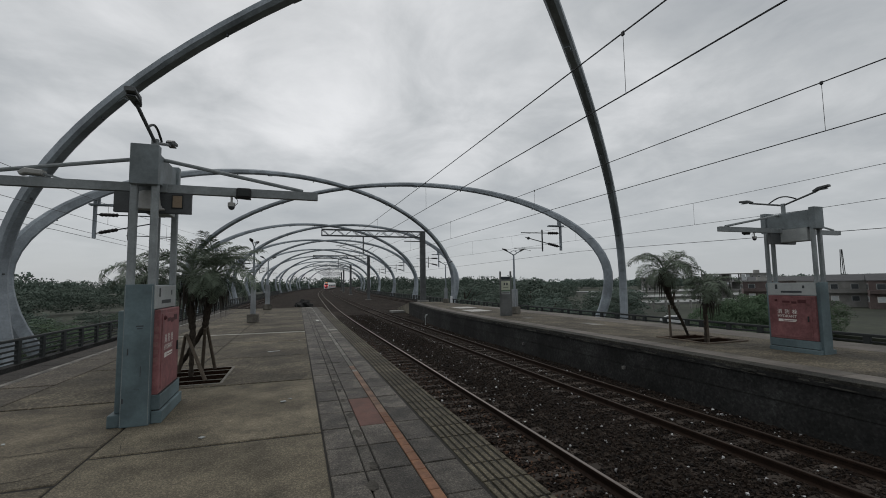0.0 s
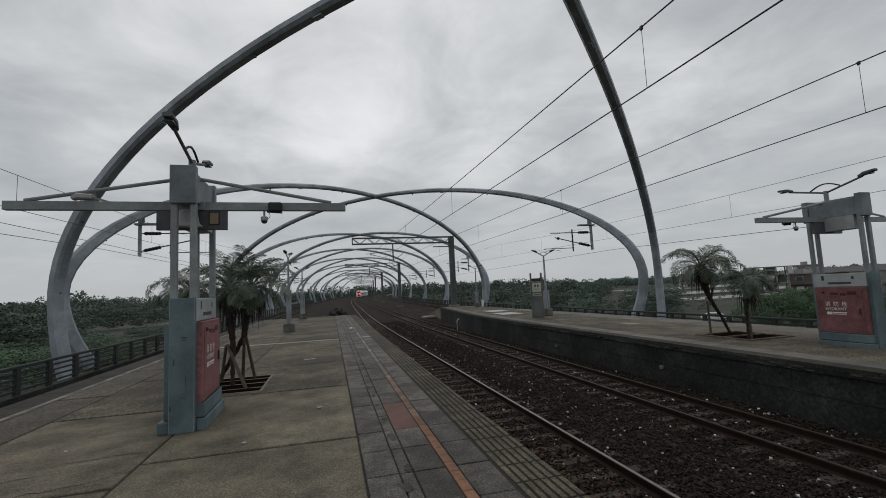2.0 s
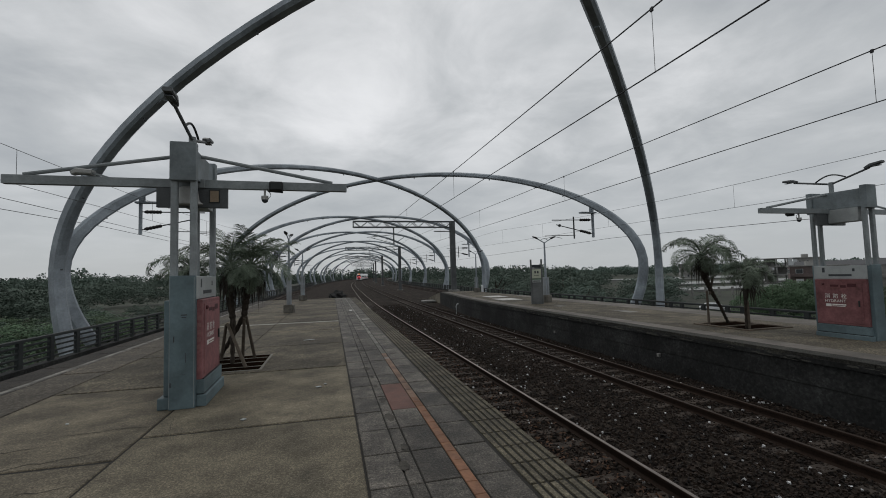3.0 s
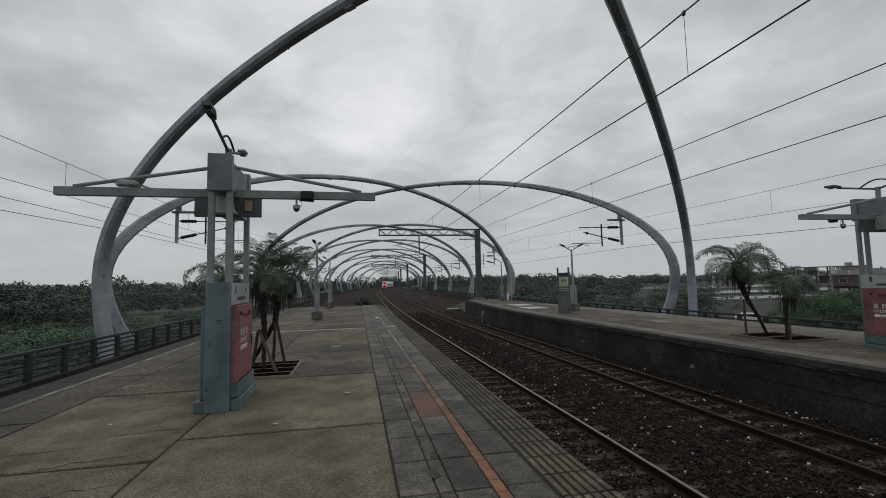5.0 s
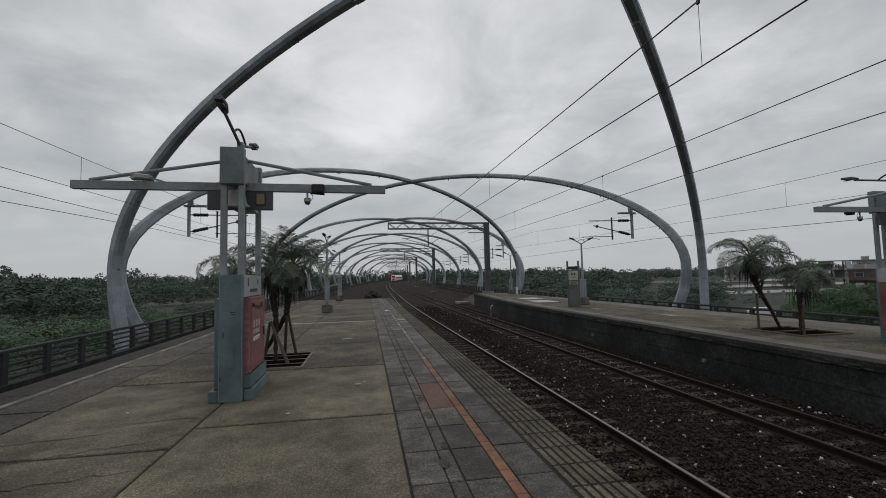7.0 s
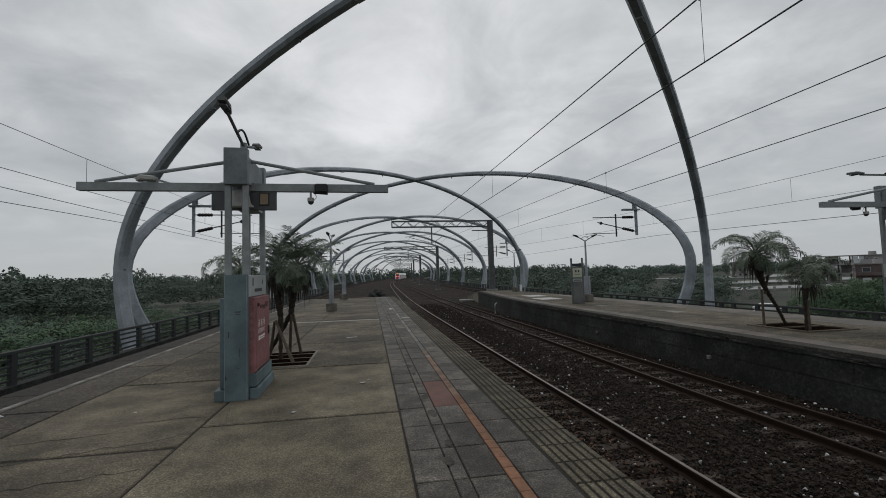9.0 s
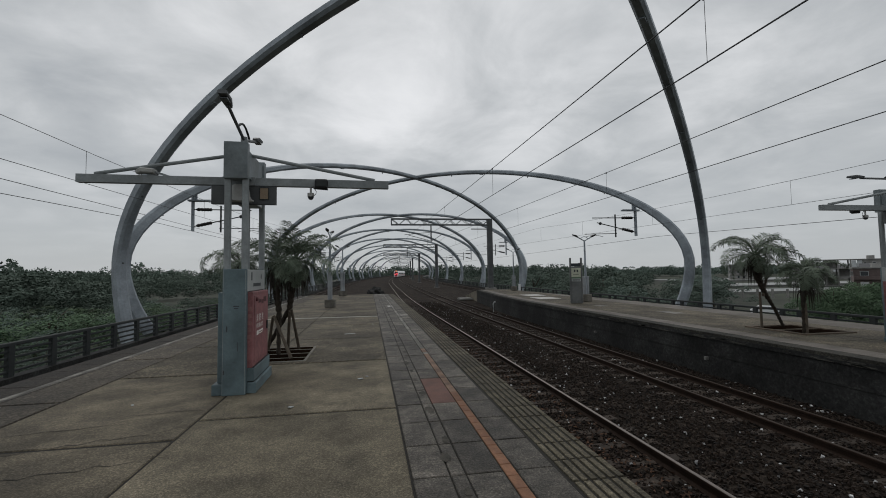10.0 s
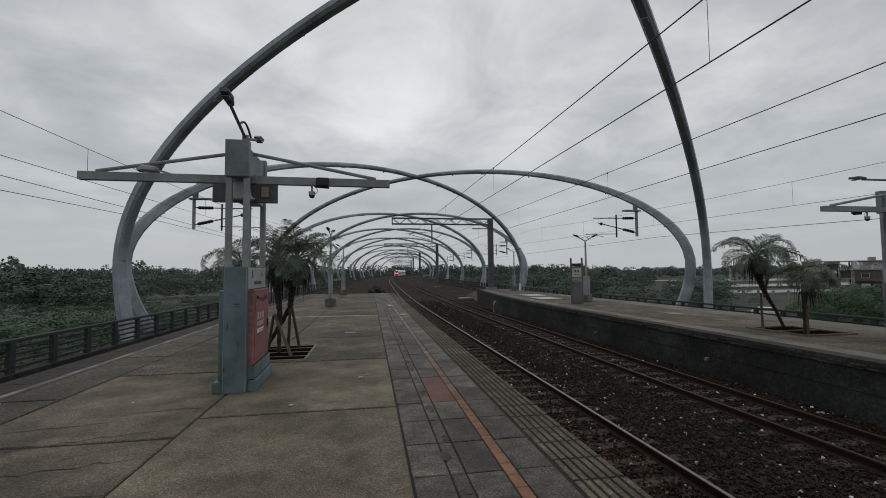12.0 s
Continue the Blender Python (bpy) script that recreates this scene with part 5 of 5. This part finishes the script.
def field_fence():
    root = thing("field_fence", "row of pale concrete posts along a field", "fence", pose(0, 0, GROUND))
    bm = B()
    box(bm, -0.2, 0.2, -0.2, 0.2, -1.5, 2.2, 0.01)
    me = mesh_of(bm, M["concrete_pale"])
    for i in range(24):
        ob = new("post", me)
        ob.parent = root
        ob.location = (88 + 3.0 * i, 96 - 1.2 * i, 0)


field_fence()


# ---- platform surfaces, piece by piece ----
def slab_mesh(x0, x1, y0, y1, h, c, mat):
    """A low slab with a worn, chamfered rim."""
    v = []
    for z, d in ((-h, 0), (-c, 0), (0, c)):
        v += [(x0 + d, y0 + d, z), (x1 - d, y0 + d, z), (x1 - d, y1 - d, z), (x0 + d, y1 - d, z)]
    f = [(8, 9, 10, 11)]
    for r in (0, 4):
        f += [(r + j, r + (j + 1) % 4, r + 4 + (j + 1) % 4, r + 4 + j) for j in range(4)]
    me = bpy.data.meshes.new("mesh")
    me.from_pydata(v, [], f)
    me.materials.append(M[mat])
    return me


def lay(name, me, parent, x, y, z=0.0, yaw=0.0):
    ob = new(name, me)
    ob.parent = parent
    ob.matrix_basis = pose(x, y, z, 0, 0, yaw)
    return ob


rp = random.Random(5)
jit = lambda a: rp.uniform(-a, a)

# washed concrete slabs of the near platform
for x0, x1, first in ((-2.005, 0.335, 5.67), (-4.17, -2.015, 8.28), (-5.02, -4.18, 6.90)):
    me = slab_mesh(x0 + 0.008, x1 - 0.010, 0.032, 3.198, 0.075, 0.010, "slab")
    mid = me.copy()
    mid.materials[0] = M["slab_mid"]
    dark = me.copy()
    dark.materials[0] = M["slab_dark" if x0 > -5 else "slab_edge"]
    k0 = -int((first + 9) / 3.23)
    for k in range(k0, 12):
        y = first + 3.23 * k
        if y + 3.23 > L_END:
            me2 = slab_mesh(x0 + 0.006, x1 - 0.006, 0.013, L_END - y, 0.075, 0.010, "slab_dark")
            lay("slab", me2, platform_near, 0, y)
            break
        lay("slab", (me if x1 > 0 else mid) if y < 8.2 and x1 > -4.1 else dark, platform_near, 0, y, jit(0.002))
# stone pavers towards the track
ROW = 0.685
cols = ((0.345, 0.655, "paver"), (0.665, 0.79, "paver"), (0.80, 1.115, "paver"), (1.235, 1.575, "paver"))
meshes = [slab_mesh(a + 0.002, b - 0.002, 0.009, ROW - 0.009, 0.07, 0.006, m) for a, b, m in cols]
red = slab_mesh(0.80, 1.115, 0.004, 1.366, 0.07, 0.005, "red_tile")
y = 5.75 - ROW * 19
while y < L_END - ROW:
    for c, me in enumerate(meshes):
        if c == 2 and 5.7 < y < 7.0:
            continue
        lay("paver", me, platform_near, 0, y, jit(0.0025))
    y += ROW
lay("red_tile", red, platform_near, 0, 5.75)
# orange line, brick by brick: paler from about 6 m, off-white past 9.6 m
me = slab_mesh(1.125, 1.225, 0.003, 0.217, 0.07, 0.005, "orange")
faded = slab_mesh(1.125, 1.225, 0.003, 0.217, 0.07, 0.005, "orange_pale")
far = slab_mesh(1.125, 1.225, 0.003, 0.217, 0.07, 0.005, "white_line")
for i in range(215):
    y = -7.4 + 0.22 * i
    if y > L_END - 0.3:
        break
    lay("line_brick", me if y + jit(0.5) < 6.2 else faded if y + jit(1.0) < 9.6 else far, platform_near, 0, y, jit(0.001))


# ribbed edge slabs
def ribbed():
    v, f = [], []
    ribs = 6
    w = (2.08 - 1.60) / ribs
    for i in range(ribs):
        a, b = 1.60 + w * i + 0.0145, 1.60 + w * (i + 1) - 0.0145
        k = len(v)
        for z, d in ((-0.07, 0.0), (-0.003, 0.0), (0.0, 0.003)):
            v += [(a + d, 0.014 + d, z), (b - d, 0.014 + d, z), (b - d, 0.386 - d, z), (a + d, 0.386 - d, z)]
        f.append((k + 8, k + 9, k + 10, k + 11))
        for r in (0, 4):
            f += [(k + r + j, k + r + (j + 1) % 4, k + r + 4 + (j + 1) % 4, k + r + 4 + j) for j in range(4)]
    me = bpy.data.meshes.new("mesh")
    me.from_pydata(v, [], f)
    me.materials.append(M["rib"])
    return me


me = ribbed()
for i in range(116):
    y = -7.4 + 0.4 * i
    if y > L_END - 0.4:
        break
    lay("ribbed_slab", me, platform_near, 0, y, jit(0.002))

# outer strip of the near platform with its white line
me = slab_mesh(-5.78, -5.20, 0.004, 0.596, 0.07, 0.006, "edge")
mw = slab_mesh(-5.19, -5.10, 0.003, 0.597, 0.07, 0.004, "white_line")
mg = slab_mesh(-5.09, -5.03, 0.003, 0.597, 0.07, 0.004, "paver")
for i in range(76):
    y = -7 + 0.6 * i
    if y > L_END - 0.6:
        break
    lay("edge_paver", me, platform_near, 0, y, jit(0.002))
    lay("line_slab", mw, platform_near, 0, y, jit(0.001))
    lay("paver", mg, platform_near, 0, y, jit(0.001))

# cross line and small pale patches
for x0, x1, y0, y1 in ((-4.6, 0.32, 18.0, 18.30), (1.24, 1.57, 18.1, 18.5), (0.95, 1.10, 23.3, 24.0), (0.45, 1.1, 38.0, 38.5)):
    me = slab_mesh(x0, x1, y0, y1, 0.004, 0.001, "bright_mark" if 23 < y0 < 24 else "old_mark")
    lay("painted_mark", me, platform_near, 0, 0, 0.005)

# opposite platform: three bands of slabs that follow its edge
bands = ((0.0, 0.38, "coping"), (0.39, 0.95, "pale"), (0.96, 2.6, "slab_dark"), (2.61, 4.25, "slab_dark"), (4.26, 5.6, "pale"))
M["coping"] = material("mossy_dark_coping", (0.040, 0.038, 0.031), 0.9, scale=3, fine=30, var=0.6, bump=0.6, stain=0.5, piece=0.1, speck=40, speck_amount=0.4)
M["pale"] = material("pale_worn_paving", (0.178, 0.160, 0.140), 0.85, scale=2.2, fine=40, var=0.28, bump=0.3, stain=0.4, piece=0.14)
y = -8.0
while y < R_END - 1.2:
    a0, b0 = far_edge(y)
    a1, b1 = far_edge(y + 1.5)
    for o0, o1, mat in bands:
        v = []
        for z, c in ((-0.07, 0.0), (-0.006, 0.0), (0.0, 0.006)):
            v += [(min(a0 + o0, b0) + c, y + 0.005 + c, z), (min(a0 + o1, b0) - c, y + 0.005 + c, z), (min(a1 + o1, b1) - c, y + 1.495 - c, z), (min(a1 + o0, b1) + c, y + 1.495 - c, z)]
        f = [(8, 9, 10, 11)] + [(r + j, r + (j + 1) % 4, r + 4 + (j + 1) % 4, r + 4 + j) for r in (0, 4) for j in range(4)]
        me = bpy.data.meshes.new("mesh")
        me.from_pydata(v, [], f)
        me.materials.append(M[mat])
        lay("slab", me, platform_far, 0, 0, jit(0.002))
    # edge wall: coping and two courses of blocks
    d = Vector((a1 - a0, 1.5, 0)).normalized()
    yaw = math.degrees(math.atan2(-(a1 - a0), 1.5))
    for z0, z1, proud in ((-0.17, -0.072, -0.01), (-0.60, -0.185, 0.025), (-1.25, -0.615, 0.03)):
        bm = B()
        box(bm, proud, 0.12, 0.001, 1.499, z0, z1, 0.003)
        me = mesh_of(bm, M["wall"])
        lay("wall_block", me, platform_far, a0, y, 0, yaw)
    y += 1.5
for x0, x1, y0, y1 in ((11.2, 12.6, 30.0, 32.0), (10.6, 12.0, 26.2, 28.2), (10.9, 11.4, 19.6, 20.2), (11.6, 12.1, 15.3, 16.4)):
    me = slab_mesh(x0, x1, y0, y1, 0.004, 0.001, "bright_mark" if y0 > 25 else "white_line")
    lay("painted_mark", me, platform_far, 0, 0, 0.007)

# the opposite platform runs down to the trackbed in a ramp
bm = B()
a0, b0 = far_edge(R_END - 0.5)
vs = [bm.verts.new(p) for p in ((a0 + 0.05, R_END - 0.6, -0.01), (b0, R_END - 0.6, -0.01), (b0, R_END + 9, -1.05), (a0 + 0.9, R_END + 9, -1.05), (a0 + 0.05, R_END - 0.6, -1.5), (b0, R_END - 0.6, -1.5), (b0, R_END + 9, -1.5), (a0 + 0.9, R_END + 9, -1.5))]
for q in ((0, 1, 2, 3), (0, 3, 7, 4), (1, 5, 6, 2), (3, 2, 6, 7)):
    bm.faces.new([vs[i] for i in q])
bmesh.ops.recalc_face_normals(bm, faces=bm.faces[:])
tagged(part("platform_ramp", bm, M["concrete"]), "concrete ramp down from the platform end", "ramp", kind="structure")


# cracks in the slabs, scraps, and odds and ends by the track
def crack(points, w):
    bm = B()
    prev = None
    for i, (x, y) in enumerate(points):
        k = w * (0.4 + 0.6 * math.sin(math.pi * (i + 0.5) / len(points)))
        a, b = bm.verts.new((x, y - k, 0.003)), bm.verts.new((x, y + k, 0.003))
        if prev:
            bm.faces.new((prev[0], a, b, prev[1]))
        prev = (a, b)
    part("crack", bm, M["joint"], platform_near)


def wander(x0, y0, x1, y1, n, amp):
    return [(x0 + (x1 - x0) * i / n + jit(amp * 0.4), y0 + (y1 - y0) * i / n + jit(amp)) for i in range(n + 1)]


for a in ((-4.1, 4.75, -2.0, 5.45, 16, 0.05), (-3.6, 4.2, -2.1, 4.55, 14, 0.05), (-4.0, 5.5, -2.9, 5.75, 10, 0.04), (-2.9, 6.05, -1.98, 6.1, 10, 0.03), (-3.3, 3.7, -2.0, 3.85, 12, 0.05), (-0.6, 8.1, 0.3, 8.3, 9, 0.03), (-1.9, 6.4, -1.75, 5.75, 8, 0.03)):
    crack(wander(*a), 0.007)


def scrap(x, y, w, l, z=0.0):
    bm = B()
    box(bm, -w / 2, w / 2, -l / 2, l / 2, 0, 0.006, 0.002)
    for v in bm.verts:
        v.co.z += 0.01 * noise.noise(v.co * 30) + 0.004
    ob = part("paper_scrap", bm, M["plate"])
    ob.matrix_basis = pose(x, y, z + 0.006, 0, 0, rp.uniform(0, 180))
    tagged(ob, "small pale scrap lying on the platform", "litter", "litter on the platform")


for x, y, w, l in ((-0.55, 12.9, 0.07, 0.30), (-0.15, 7.3, 0.06, 0.08), (-0.05, 7.45, 0.05, 0.04), (-1.0, 5.95, 0.06, 0.05), (-4.95, 6.72, 0.26, 0.16), (0.1, 15.2, 0.06, 0.05), (-3.1, 6.5, 0.03, 0.03)):
    scrap(x, y, w, l)


def wall_box(y, z):
    bm = B()
    box(bm, -0.05, 0.04, -0.04, 0.04, z - 0.045, z + 0.045, 0.008)
    ob = part("junction_box", bm, M["concrete_pale"])
    ob.location = (far_edge(y)[0], y, 0)
    tagged(ob, "small pale junction box on the platform wall", "junction box", "boxes on the platform wall")


for y, z in ((10.6, -0.70), (16.5, -0.75)):
    wall_box(y, z)


def vent_pipe():
    bm = B()
    sweep(bm, [(0, 0, -1.2), (0, 0, -0.55), (0.05, 0, -0.42), (0.16, 0, -0.38)], ring(0.05, 8))
    ob = part("bent_pipe", bm, M["plate"])
    ob.location = (8.75, 30.5, 0)
    tagged(ob, "short pale bent pipe standing by the platform wall", "pipe")


vent_pipe()


def cable_cover():
    bm = B()
    box(bm, -0.65, 0.65, -0.9, 0.9, -1.14, -0.96, 0.02)
    ob = part("cable_pit_cover", bm, M["concrete_pale"])
    ob.location = (10.2, 46.5, 0)
    tagged(ob, "pale concrete pit cover beside the track", "pit cover")


def marker_post():
    bm = B()
    box(bm, -0.12, 0.12, -0.12, 0.12, -1.2, 0.25, 0.03)
    ob = part("marker_post", bm, M["car_white"])
    ob.location = on_line(18.0, 52.0, 0)
    tagged(ob, "short white marker post on the viaduct edge", "marker post")


cable_cover()
marker_post()


def heap():
    bm = B()
    bmesh.ops.create_icosphere(bm, subdivisions=4, radius=1)
    for v in bm.verts:
        v.co *= 1 + 0.35 * noise.noise(v.co * 2.2)
        v.co.x, v.co.y, v.co.z = v.co.x * 1.15, v.co.y * 1.6, max(-0.1, v.co.z * 0.95)
    ob = part("spoil_mound", bm, M["wall"])
    ob.location = (0.9, 66.0, -1.1)
    tagged(ob, "low dark heap of spare ballast past the platform end", "ballast heap")


heap()


# mortar patches along the narrow paver course
M["mortar"] = material("smeared_mortar", (0.072, 0.065, 0.054), 0.85, scale=6, fine=50, var=0.6, bump=0.5, stain=0.5)
def patch(x, y, r, mat):
    bm = B()
    vs = []
    for i in range(14):
        a = 2 * math.pi * i / 14
        k = r * (0.65 + 0.7 * rp.random())
        vs.append(bm.verts.new((x + 0.7 * k * math.cos(a), y + 1.6 * k * math.sin(a), 0.0045)))
    bm.faces.new(vs)
    part("mortar_patch", bm, M[mat], platform_near)


for i in range(16):
    y = 2.6 + 0.7 * i + jit(0.25)
    patch(0.73 + jit(0.05), y, rp.uniform(0.04, 0.085), "mortar")


def dry_leaves():
    rs = np.random.RandomState(8)
    n = 2600
    x, y = 2.12 + 1.95 * rs.rand(n), 2.2 + 22 * rs.rand(n) ** 1.6
    a, s = rs.rand(n) * 6.283, 0.022 + 0.03 * rs.rand(n)
    z = -1.095 + 0.02 * rs.rand(n)
    q = np.array([(-1, 0), (0, -0.45), (1, 0), (0, 0.45)])
    v = np.zeros((n, 4, 3))
    v[..., 0] = x[:, None] + s[:, None] * (q[:, 0] * np.cos(a)[:, None] - q[:, 1] * np.sin(a)[:, None])
    v[..., 1] = y[:, None] + s[:, None] * (q[:, 0] * np.sin(a)[:, None] + q[:, 1] * np.cos(a)[:, None])
    v[..., 2] = z[:, None] + 0.012 * rs.randn(n, 4)
    ob = from_arrays("dry_leaves", v.reshape(-1, 3).tolist(), np.arange(4 * n).reshape(-1, 4).tolist(), M["litter"])
    tagged(ob, "rust-brown dead leaves lying beside the rail", "leaves", kind="stuff")


M["litter"] = material("dead_leaf", (0.070, 0.037, 0.022), 0.9, scale=12, var=0.4, bump=0, island=True, piece=0.6)
dry_leaves()


def wall_scar(y, z, w, h):
    """A pale chipped spot on the coping of the opposite platform."""
    bm = B()
    vs = []
    for i in range(12):
        a = 2 * math.pi * i / 12
        k = 0.6 + 0.6 * rp.random()
        vs.append(bm.verts.new((-0.0305 if z < -0.18 else -0.0125, w * k * math.cos(a), z + h * k * math.sin(a))))
    bm.faces.new(vs)
    ob = part("worn_spot", bm, M["scar"], platform_far)
    ob.location = (far_edge(y)[0] + 0.0, y, 0)


M["scar"] = material("chipped_concrete", (0.075, 0.072, 0.062), 0.92, scale=9, fine=40, var=0.5, bump=0.4, stain=0.4)
for i in range(70):
    wall_scar(4.5 + 19 * rp.random(), -0.12 + jit(0.035), rp.uniform(0.05, 0.28), rp.uniform(0.008, 0.026))
